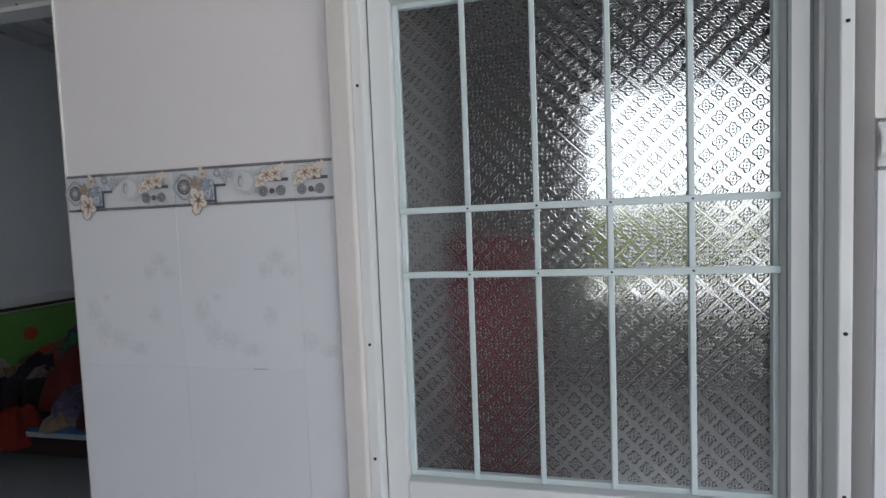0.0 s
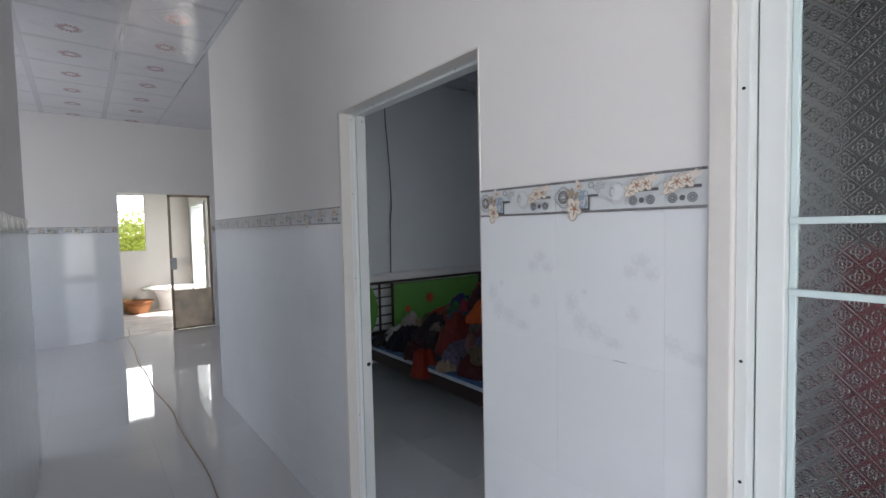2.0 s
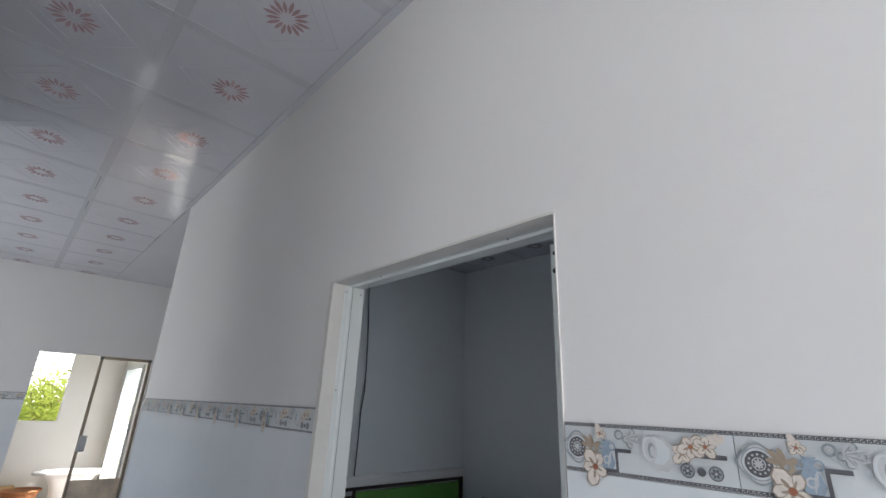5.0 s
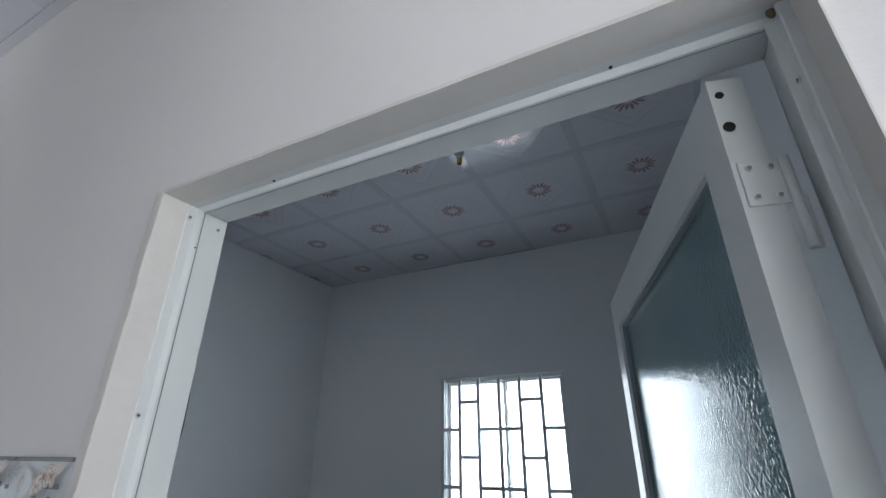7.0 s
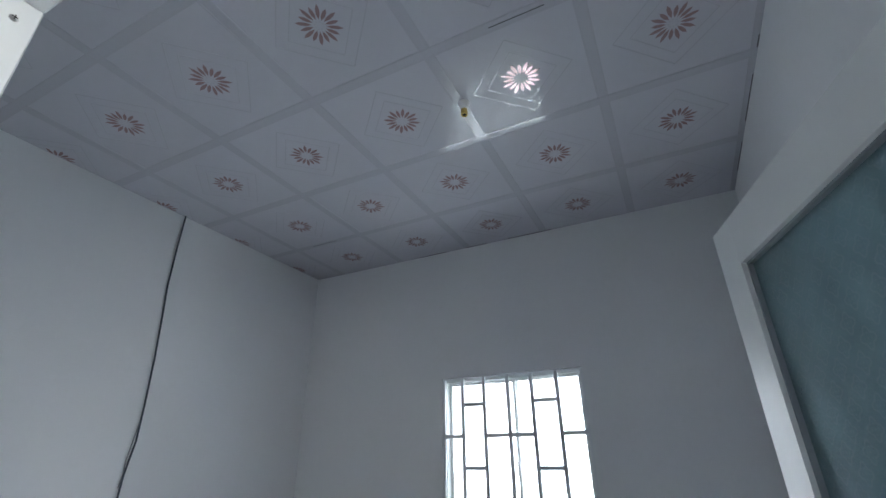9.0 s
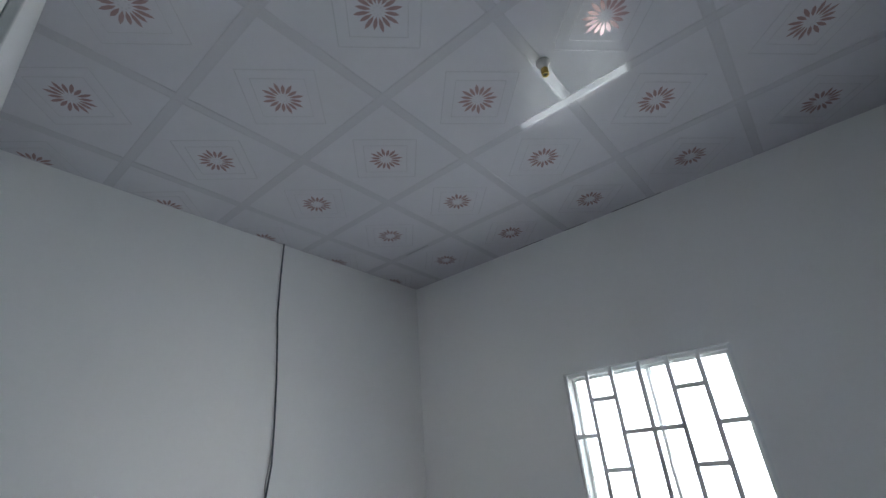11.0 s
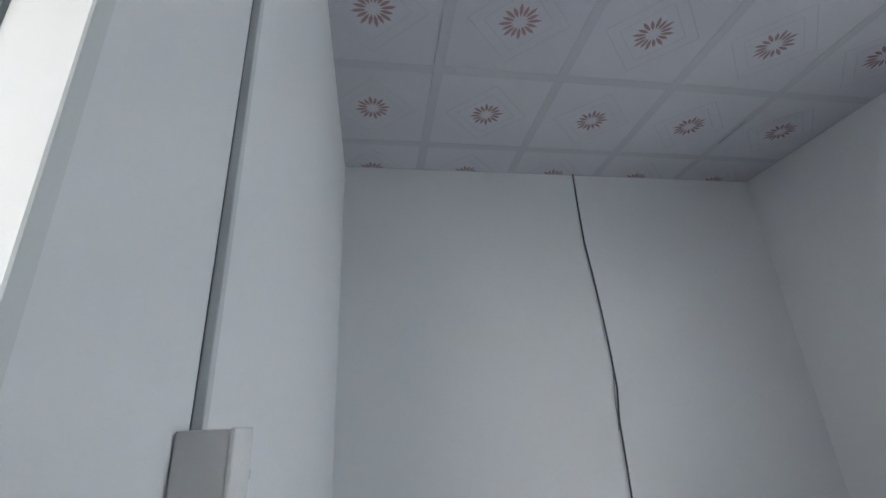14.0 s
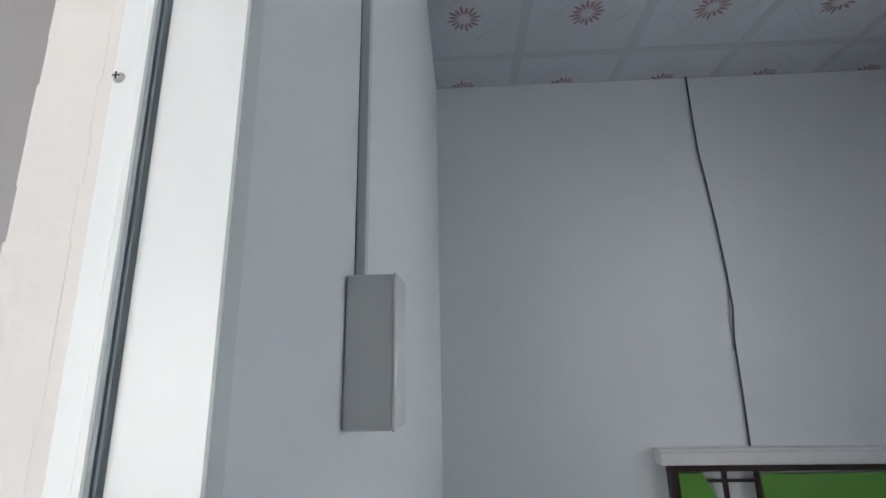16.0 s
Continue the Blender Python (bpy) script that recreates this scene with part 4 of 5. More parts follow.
MZ = BZ + 0.05
RED, MAROON, NAVY = (0.25, 0.014, 0.02), (0.09, 0.010, 0.014), (0.010, 0.010, 0.022)
GREY, BLACK, VIOLET = (0.54, 0.51, 0.49), (0.02, 0.02, 0.022), (0.10, 0.09, 0.15)
HEAP = (
    (-2.02, 1.56, 0, 0.22, 0.13, 0.09, GREY, "pale grey crumpled shirt on the bed"),
    (-1.88, 1.66, 0.02, 0.16, 0.13, 0.18, (0.30, 0.26, 0.24), "pinkish grey crumpled blouse on the bed"),
    (-2.05, 1.42, 0, 0.20, 0.09, 0.05, BLACK, "black and grey striped trousers lying flat"),
    (-1.68, 1.52, 0, 0.20, 0.16, 0.13, NAVY, "dark navy jacket in a heap"),
    (-1.50, 1.68, 0.03, 0.22, 0.20, 0.20, (0.02, 0.012, 0.02), "black cotton trousers in a heap"),
    (-1.44, 1.44, 0, 0.17, 0.12, 0.11, (0.05, 0.010, 0.014), "dark brown skirt in a heap"),
    (-1.14, 1.30, -0.10, 0.11, 0.09, 0.22, (0.21, 0.020, 0.009), "rust orange cloth hanging over the bed edge"),
    (-1.80, 2.05, 0, 0.26, 0.24, 0.26, (0.12, 0.10, 0.06), "olive brown blanket in a heap"),
    (-1.62, 2.20, 0.22, 0.15, 0.15, 0.17, (0.02, 0.02, 0.10), "deep blue blouse on the heap"),
    (-1.48, 1.94, 0.16, 0.15, 0.12, 0.16, (0.010, 0.15, 0.040), "emerald satin blouse on the heap"),
    (-1.46, 2.12, 0.24, 0.13, 0.12, 0.17, (0.008, 0.20, 0.08), "glossy green satin dress on the heap"),
    (-1.32, 1.86, 0.10, 0.20, 0.16, 0.18, (0.03, 0.07, 0.13), "blue cloth in the heap"),
    (-1.15, 2.15, 0, 0.36, 0.36, 0.40, MAROON, "maroon blanket in a heap"),
    (-1.22, 2.08, 0.30, 0.15, 0.17, 0.22, (0.18, 0.012, 0.02), "red shirt on top of the heap"),
    (-1.05, 1.70, 0.06, 0.22, 0.20, 0.26, (0.13, 0.014, 0.012), "dark red dress in a heap"),
    (-0.72, 2.25, 0.0, 0.34, 0.36, 0.40, (0.07, 0.02, 0.02), "dark brown-red fleece in a heap"),
    (-0.85, 1.80, 0.36, 0.23, 0.17, 0.13, (0.44, 0.075, 0.010), "bright orange cloth draped on the heap"),
    (-0.95, 1.52, 0, 0.17, 0.13, 0.16, VIOLET, "faded violet patterned dress in a heap"),
    (-0.92, 1.84, 0.22, 0.20, 0.16, 0.16, (0.13, 0.10, 0.10), "brown and white printed scarf in the heap"),
    (-0.62, 1.62, 0, 0.26, 0.20, 0.28, (0.08, 0.012, 0.02), "dark wine-red dress in a heap"),
    (-0.60, 1.42, 0, 0.20, 0.10, 0.12, (0.06, 0.008, 0.01), "dark red sleeve hanging near the edge"),
    (-0.92, 1.38, 0, 0.12, 0.08, 0.07, (0.30, 0.23, 0.16), "small beige crumpled cloth"),
    (-0.58, 1.95, 0.34, 0.20, 0.16, 0.14, (0.08, 0.09, 0.19), "blue and white printed scarf on the heap"),
    (-0.46, 1.78, 0.28, 0.12, 0.11, 0.10, (0.10, 0.012, 0.22), "bright purple blouse on the heap"),
    (-0.62, 1.86, 0.38, 0.11, 0.10, 0.10, (0.20, 0.24, 0.34), "blue and white patterned scarf on the heap"),
    (-0.78, 1.60, 0.16, 0.18, 0.13, 0.13, (0.16, 0.07, 0.07), "wine-red and white printed dress in the heap"),
    (-0.62, 1.48, 0.10, 0.15, 0.11, 0.11, (0.10, 0.075, 0.05), "brown leopard-patterned cloth in the heap"),
    (-1.72, 1.78, 0.10, 0.15, 0.13, 0.12, (0.24, 0.19, 0.10), "beige patterned blouse in the heap"),
    (-1.36, 1.98, 0.30, 0.10, 0.09, 0.10, (0.30, 0.05, 0.09), "pink satin scarf on the heap"),
    (-1.30, 1.56, 0.08, 0.17, 0.13, 0.14, (0.02, 0.016, 0.018), "black knitted cardigan in the heap"),
    (-0.98, 2.02, 0.40, 0.22, 0.20, 0.18, (0.055, 0.010, 0.012), "dark red pullover on top of the heap"),
    (-0.42, 2.02, 0, 0.26, 0.34, 0.38, (0.04, 0.010, 0.03), "dark plum curtain fabric in a heap"),
)
for row in HEAP:
    gx, gy, gz, ax, ay, az, tone, text = row
    garment(gx, gy, MZ + gz, ax, ay, az, int(100 * abs(gx) + 7 * gy * 10), tone, text, 0.25 if "satin" in text else 0.75, gx * 5)

# small odds and ends lying over the heap
rag = random.Random(41)
ODDS = (((0.20, 0.17, 0.15), "small greyish printed cloth lying on the heap"), ((0.13, 0.015, 0.02), "small dark red printed cloth lying on the heap"),
        ((0.025, 0.02, 0.03), "small black patterned cloth lying on the heap"), ((0.30, 0.05, 0.02), "small rust red cloth lying on the heap"),
        ((0.05, 0.06, 0.12), "small slate blue printed cloth lying on the heap"), ((0.16, 0.12, 0.06), "small tan patterned cloth lying on the heap"),
        ((0.09, 0.03, 0.05), "small plum printed cloth lying on the heap"))
for n in range(21):
    gx, gy = rag.uniform(-1.85, -0.45), rag.uniform(1.40, 2.10)
    high = max([r[2] + 1.1 * r[5] * (1 - ((gx - r[0]) / r[3]) ** 2 - ((gy - r[1]) / r[4]) ** 2) for r in HEAP] + [0.0])
    tone, text = ODDS[n % len(ODDS)]
    garment(gx, gy, MZ + max(0.0, high - 0.05), rag.uniform(0.07, 0.12), rag.uniform(0.05, 0.09), rag.uniform(0.06, 0.09), 900 + n, tone, text, 0.6, rag.uniform(0, 6))

# cable on the headboard wall, socket on the ceiling, conduit and switch box
cable = thing("wall_cable", (-2.40, 1.75, 1.0), "thin black cable hanging down the bedroom wall", "cable")
bm = bmesh.new()
tube(bm, [(-2.402, y, z) for z, y in ((3.205, 1.737), (2.95, 1.735), (2.67, 1.738), (2.45, 1.757), (2.2, 1.775), (1.93, 1.787), (1.72, 1.791), (1.63, 1.780), (1.54, 1.769), (1.4, 1.768), (1.27, 1.767), (1.1, 1.763), (0.968, 1.760))], 0.0055)
part("cable_run", bm, M_CABLE, cable)
bm = bmesh.new()
tube(bm, [(-2.403, 1.760 + dy, z) for z, dy in ((1.86, 0.028), (1.72, 0.014), (1.62, 0.002), (1.55, 0.006), (1.48, -0.003))], 0.003)
part("loose_strand", bm, material("grey_sheath", (0.30, 0.31, 0.33), 0.5), cable)

socket = thing("lamp_socket", (-0.172, 1.614, BED_C), "white and brass lamp socket without a bulb on the ceiling", "lamp socket")
SM = Matrix.Translation((-0.172, 1.614, BED_C - 0.004)) @ Matrix.Rotation(radians(180), 4, "X")
bm = bmesh.new()
lathe(bm, [(0.030, 0), (0.030, 0.006), (0.020, 0.012), (0.0175, 0.034), (0.016, 0.040)], 0, 0)
bmesh.ops.transform(bm, matrix=SM, verts=bm.verts)
part("base", bm, M_PVC, socket)
bm = bmesh.new()
lathe(bm, [(0.0155, 0.038), (0.0165, 0.044), (0.0150, 0.050), (0.0165, 0.056), (0.0160, 0.074), (0.0120, 0.074), (0.0115, 0.045)], 0, 0)
bmesh.ops.transform(bm, matrix=SM, verts=bm.verts)
part("sleeve", bm, material("brass", (0.55, 0.38, 0.12), 0.3, metal=0.9), socket, "brass sleeve")
bm = bmesh.new()
lathe(bm, [(0.0112, 0.060), (0.0112, 0.068)], 0, 0, 16)
bmesh.ops.transform(bm, matrix=SM, verts=bm.verts)
part("contact", bm, M_HOLE, socket)

CX = -0.306
conduit = thing("conduit", (CX, WALL_IN, 1.6), "slim pale conduit strip running down to a box", "conduit")
part("conduit_strip", boxed((CX - 0.018, CX, WALL_IN + 0.0055, WALL_IN + 0.0175, 1.545, 3.19), bevel=0.0015), M_CONDUIT, conduit)
# dark strip painted in for the shadow between conduit and wall
part("conduit_gap_shade", boxed((CX - 0.016, CX - 0.0005, WALL_IN + 0.0040, WALL_IN + 0.0054, 1.545, 3.19)), M_GASKET, conduit)
swbox = thing("switch_box", (CX, WALL_IN, 1.47), "off-white plastic surface box on the wall", "switch box")
part("box_body", boxed((-0.345, -0.266, WALL_IN + 0.0045, WALL_IN + 0.058, 1.400, 1.569), bevel=0.003), M_PVC, swbox)
part("box_cover", boxed((-0.346, -0.265, WALL_IN + 0.0585, WALL_IN + 0.063, 1.399, 1.570), bevel=0.002), material("bright_plastic", (0.80, 0.80, 0.79), 0.25), swbox)
SCUFFS = ((-0.587, 1.519, 0.022), (-0.600, 1.500, 0.014), (-0.613, 1.442, 0.018), (-0.568, 1.446, 0.010), (-0.358, 1.838, 0.016))
structure("trim_marks", boxed(*[(x - 0.006, x + 0.006, WALL_IN + 0.0040, WALL_IN + 0.0044, z - tall / 2, z + tall / 2) for x, z, tall in SCUFFS]), M_PRINT_GREY, "small scuff marks on the wall", "mark")

# ---- corridor and back room things ----
wire = thing("floor_wire", (-3.5, -0.42, 0), "tan electric wire lying along the glossy floor", "wire")
bm = bmesh.new()
pts = []
for k in range(60):
    s = k / 59
    x = -6.6 + 6.3 * s
    y = -0.495 + 0.09 * s + 0.018 * math.sin(9 * s + 1) + 0.010 * math.sin(31 * s) + (0.05 * (0.15 - s) / 0.15 if s < 0.15 else 0)
    pts.append((x, y, 0.0066))
tube(bm, pts, 0.0045, 6)
part("wire_run", bm, M_WIRE, wire)

door_4 = thing("door_4", (-5.96, 0.39, 0), "worn bare-metal door leaf with a dusty lower panel and no glass", "door")
door_4["kind"] = "structure"
LX0, LX1 = -5.985, -5.948
LY0, LY1 = 0.10, 0.672
old = part("door_leaf", boxed((LX0, LX1, LY0, LY0 + 0.032, 0.008, 2.06), bevel=0.003), M_OLD_ALU, door_4)
part("stile", boxed((LX0, LX1, LY1 - 0.032, LY1, 0.008, 2.06), bevel=0.003), M_OLD_ALU, old)
part("top_rail", boxed((LX0, LX1, LY0 + 0.032, LY1 - 0.032, 2.025, 2.06), bevel=0.003), M_OLD_ALU, old)
part("bottom_rail", boxed((LX0, LX1, LY0 + 0.032, LY1 - 0.032, 0.008, 0.04), bevel=0.003), M_OLD_ALU, old)
part("lower_panel", boxed((LX0 + 0.008, LX1 - 0.006, LY0 + 0.032, LY1 - 0.032, 0.04, 0.61), bevel=0.002), M_PANEL, old, "dusty grey-brown panel")
part("lock_plate", boxed((LX1, LX1 + 0.012, LY0 + 0.005, LY0 + 0.085, 0.93, 1.11), bevel=0.003), material("grey_lock", (0.48, 0.49, 0.50), 0.45, metal=0.5), old, "grey lock plate")
for y, z in ((LY0 + 0.016, 2.04), (LY1 - 0.016, 2.04), (LY0 + 0.016, 0.03), (LY1 - 0.016, 0.10)):
    part("corner_cleat", boxed((LX1, LX1 + 0.003, y - 0.02, y + 0.02, z - 0.02, z + 0.015)), M_CRACK, old)

# squat toilet, built as a pedestal bowl with a flat rim
bench = thing("squat_toilet", (-8.3, 0.30, 0), "white ceramic squat toilet with a pedestal and wide flat rim", "basin")
bm = bmesh.new()
lathe(bm, [(0.19, -0.004), (0.20, 0.02), (0.19, 0.05), (0.175, 0.12), (0.19, 0.22), (0.235, 0.33), (0.285, 0.40), (0.27, 0.41), (0.22, 0.33), (0.14, 0.22)], 0, 0, 32)
bmesh.ops.transform(bm, matrix=Matrix.Translation((-8.3, 0.42, 0)) @ Matrix.Diagonal((0.85, 1.25, 1, 1)), verts=bm.verts)
body = part("bowl", bm, M_CERAMIC, bench)
bm = bmesh.new()
lathe(bm, [(0.28, 0.40), (0.355, 0.402), (0.365, 0.412), (0.365, 0.432), (0.35, 0.445), (0.27, 0.44), (0.26, 0.40)], 0, 0, 32)
bmesh.ops.transform(bm, matrix=Matrix.Translation((-8.3, 0.40, 0)) @ Matrix.Diagonal((0.85, 1.3, 1, 1)), verts=bm.verts)
part("rim", bm, M_CERAMIC, bench)
pot = thing("clay_pot", (-8.25, -0.05, 0), "shallow brown clay pot on the floor", "pot")
bm = bmesh.new()
lathe(bm, [(0.15, -0.004), (0.165, 0.02), (0.20, 0.12), (0.225, 0.21), (0.20, 0.21), (0.17, 0.10), (0.10, 0.05)], -8.25, -0.14, 28)
part("pot_body", bm, M_CLAY, pot)
bm = bmesh.new()
lathe(bm, [(0.222, 0.19), (0.245, 0.20), (0.245, 0.225), (0.20, 0.225), (0.198, 0.20)], -8.25, -0.14, 28)
part("pot_rim", bm, M_CLAY, pot)
carton = thing("carton", (-8.55, -0.35, 0), "brown cardboard box against the wall", "box")
part("carton_body", boxed((-8.74, -8.40, -0.62, -0.20, -0.003, 0.22), bevel=0.006), M_CARTON, carton)
part("carton_flap", boxed((-8.72, -8.42, -0.605, -0.41, 0.2205, 0.2255), (-8.72, -8.42, -0.405, -0.215, 0.2205, 0.2245)), M_CARTON, carton)

# drum shape stands in for an unidentified red thing behind the glass
drum = thing("red_shape", (1.76, 0.95, 0), "tall red drum shape standing in for an unknown red thing behind the glazed door", "drum")
bm = bmesh.new()
lathe(bm, [(0.17, 0), (0.185, 0.03), (0.185, 0.45), (0.195, 0.47), (0.195, 0.50), (0.185, 0.52), (0.185, 0.95), (0.195, 0.97), (0.195, 1.0), (0.185, 1.02), (0.18, 1.34)], 1.76, 0.95, 32)
part("drum_body", bm, M_REDPLASTIC, drum)
bm = bmesh.new()
lathe(bm, [(0.192, 1.335), (0.192, 1.385), (0.17, 1.40), (0.05, 1.40)], 1.76, 0.95, 32)
part("drum_lid", bm, M_REDPLASTIC, drum)


# ---- outside ----
def tree(x, y, height, spread, seed):
    rng = random.Random(seed)
    t = thing("tree", (x, y, -0.15), "leafy green tree outside the window", "tree", "trees outside")
    bm = bmesh.new()
    tips = []
    trunk = [Vector((x, y, -0.15)), Vector((x + 0.05, y - 0.04, height * 0.25)), Vector((x - 0.03, y + 0.05, height * 0.5))]
    tube(bm, trunk, 0.09, 8)
    for k in range(9):
        a, z0 = rng.uniform(0, 6.28), rng.uniform(0.25, 0.5) * height
        end = Vector((x + spread * math.cos(a) * rng.uniform(0.5, 1), y + spread * math.sin(a) * rng.uniform(0.5, 1), z0 + rng.uniform(0.1, 0.45) * height))
        start = Vector((x, y, z0))
        midp = (start + end) / 2 + Vector((0, 0, 0.15))
        tube(bm, [start, midp, end], 0.03, 5)
        tips += [midp, end, (midp + end) / 2]
    part("trunk", bm, M_BARK, t)
    verts, faces = [], []
    for tip in tips:
        for _ in range(170):
            d = Vector((rng.gauss(0, 1), rng.gauss(0, 1), rng.gauss(0, 0.8))) * 0.28
            p = tip + d
            u = Vector((rng.uniform(-1, 1), rng.uniform(-1, 1), rng.uniform(-0.6, 0.6))).normalized()
            w = u.orthogonal().normalized()
            s = rng.uniform(0.03, 0.065)
            n = len(verts)
            verts += [p - u * s, p + w * s * 0.4, p + u * s, p - w * s * 0.4]
            faces.append((n, n + 1, n + 2, n + 3))
    data = bpy.data.meshes.new("crown")
    data.from_pydata(verts, [], faces)
    data.materials.append(M_LEAF)
    crown = new("crown", data)
    crown.parent = t
    crown.matrix_parent_inverse = Matrix.Translation(t.location).inverted()
    crown["kind"] = "stuff"


tree(-11.6, -0.2, 1.95, 0.9, 1)
tree(-12.4, 0.9, 2.1, 1.0, 2)
tree(-12.2, -1.5, 1.95, 0.9, 3)
tree(4.6, 6.4, 1.9, 1.2, 4)
tree(6.2, 6.6, 1.9, 1.2, 5)
tree(3.2, 6.5, 1.8, 1.1, 6)
structure("backdrop", boxed((-12, 14, 9.0, 9.1, -0.3, 9)), M_SKY, "bright hazy sky beyond the windows", "sky")
structure("backdrop_west", boxed((-16.1, -16, -8, 8, -0.3, 9)), M_SKY, "bright hazy sky beyond the window", "sky")

# ---- wall tiles and border tiles ----
BAND0, BAND1 = 1.508, 1.588
TILE_W, TILE_H = 0.2745, 0.341
SEAM = 1.190


def tile_data(cache, w, h, printed):
    key = (round(w, 3), round(h, 3), printed)
    if key not in cache:
        bm = bmesh.new()
        c, d = 0.0004, 0.0003
        x, z = w / 2 - 0.0002, h / 2 - 0.0001
        front = [bm.verts.new((a, -0.007, b)) for a, b in ((-x + c, -z + c), (x - c, -z + c), (x - c, z - c), (-x + c, z - c))]
        edge = [bm.verts.new((a, -0.007 + d, b)) for a, b in ((-x, -z), (x, -z), (x, z), (-x, z))]
        back = [bm.verts.new((a, 0, b)) for a, b in ((-x, -z), (x, -z), (x, z), (-x, z))]
        bm.faces.new(front)
        for i in range(4):
            j = (i + 1) % 4
            bm.faces.new((front[i], edge[i], edge[j], front[j]))
            bm.faces.new((edge[i], back[i], back[j], edge[j]))
        cache[key] = finish("tile", bm, M_TILE_PRINT if printed else M_TILE)
    return cache[key]


def disc(cx, cz, rx, rz, n=14, a0=0.0):
    return [(cx + rx * math.cos(2 * math.pi * k / n + a0), cz + rz * math.sin(2 * math.pi * k / n + a0)) for k in range(n)]


def border_data(cut0, cut1):
    """One printed border tile; cut0 and cut1: the stretch of it that is left, from 0 to 1."""
    bm = bmesh.new()
    w, h = TILE_W, BAND1 - BAND0
    depth = [0.0072]

    def at(pts, slot, raised=0.00005):
        depth[0] += 0.00002
        front = [bm.verts.new((p[0] * w - w / 2, -depth[0] - raised, (p[1] - 0.5) * h)) for p in pts]
        bm.faces.new(front).material_index = slot

    def ring(cx, cz, r0, r1, slot, n=18, squeeze=1.0, wave=0.0):
        depth[0] += 0.00002
        k = h / w
        inner = [bm.verts.new(((cx + r0 * k * squeeze * math.cos(t)) * w - w / 2, -depth[0] - 0.00005, (cz + r0 * math.sin(t) - 0.5) * h)) for t in (2 * math.pi * i / n for i in range(n))]
        outer = [bm.verts.new(((cx + r1 * (1 + wave * math.cos(4 * t)) * k * squeeze * math.cos(t)) * w - w / 2, -depth[0] - 0.00005, (cz + r1 * (1 + wave * math.cos(4 * t)) * math.sin(t) - 0.5) * h)) for t in (2 * math.pi * i / n for i in range(n))]
        for i in range(n):
            bm.faces.new((inner[i], outer[i], outer[(i + 1) % n], inner[(i + 1) % n])).material_index = slot

    def rect(u0, u1, v0, v1, slot):
        at([(u0, v0), (u1, v0), (u1, v1), (u0, v1)], slot)

    def spot(cx, cz, r, slot, n=12, squeeze=1.0):
        at(disc(cx, cz, r * h / w * squeeze, r, n), slot)

    def petal(cx, cz, angle, length, width, slot):
        k = h / w
        d, s = (math.cos(angle), math.sin(angle)), (-math.sin(angle), math.cos(angle))
        at([(cx + k * (d[0] * a * length + s[0] * b * width), cz + d[1] * a * length + s[1] * b * width) for a, b in ((0.05, 0.12), (0.45, 0.5), (0.8, 0.42), (1, 0), (0.8, -0.42), (0.45, -0.5), (0.05, -0.12))], slot)

    def blossom(cx, cz, r, n=5, a0=0.3, slot=4, heart=6):
        for i in range(n):
            a = a0 + 2 * math.pi * i / n + 0.25 * math.sin(7.0 * i + 40 * cx)
            l = r * (0.92 + 0.16 * math.sin(3.0 * i + 25 * cx))
            petal(cx, cz, a, l * 1.06, l * 0.80, 5)
            petal(cx, cz, a, l, l * 0.66, slot)
            petal(cx, cz, a + 0.1, l * 0.62, l * 0.16, 5)
        ring(cx, cz, r * 0.10, r * 0.20, 5, 8)
        spot(cx, cz, r * 0.17, heart, 8)

    box(bm, -w / 2 + 0.0006, w / 2 - 0.0006, -0.0072, 0, -h / 2, h / 2)
    rect(0.0, 1.0, 0.925, 0.998, 1)
    rect(0.0, 1.0, 0.005, 0.075, 1)
    for k in range(44):
        # key pattern along both edges
        u = k / 44
        for v0, v1 in ((0.940, 0.984), (0.020, 0.062)):
            rect(u + 0.002, u + 0.0045, v0, v1, 3)
            rect(u + 0.0045, u + 0.014, v1 - 0.010, v1, 3)
            rect(u + 0.009, u + 0.018, v0, v0 + 0.010, 3)
    # medallion: scalloped slate ring, pale ring, dark heart with pale tracery
    ring(0.10, 0.50, 0.235, 0.315, 2, 48, 1.0, 0.07)
    ring(0.10, 0.50, 0.262, 0.280, 3, 48, 1.0, 0.07)
    ring(0.10, 0.50, 0.212, 0.240, 0, 40, 1.0, 0.03)
    spot(0.10, 0.50, 0.205, 1, 28)
    for k in range(12):
        t = 2 * math.pi * k / 12
        spot(0.10 + 0.150 * h / w * math.cos(t), 0.50 + 0.150 * math.sin(t), 0.022, 3, 4)
    ring(0.10, 0.50, 0.088, 0.104, 3, 20)
    for k in range(8):
        petal(0.10, 0.50, math.pi * k / 4, 0.085, 0.03, 3)
    # vase with two handles
    at([(0.275, 0.12), (0.335, 0.12), (0.352, 0.25), (0.336, 0.42), (0.312, 0.56), (0.332, 0.68), (0.299, 0.66), (0.272, 0.70), (0.287, 0.56), (0.262, 0.40), (0.255, 0.25)], 7)
    ring(0.30, 0.30, 0.05, 0.085, 3, 12)
    ring(0.335, 0.56, 0.055, 0.085, 7, 14)
    ring(0.268, 0.55, 0.045, 0.070, 7, 14)
    petal(0.305, 0.14, 1.35, 0.36, 0.05, 3)
    # bar and bracket
    rect(0.355, 0.372, 0.075, 0.52, 1)
    rect(0.355, 0.455, 0.46, 0.53, 1)
    rect(0.25, 0.36, 0.075, 0.135, 1)
    # leaves and blossoms
    for a, l in ((2.4, 0.34), (2.9, 0.30), (1.9, 0.28), (0.6, 0.2)):
        petal(0.215, 0.52, a, l, 0.10, 5)
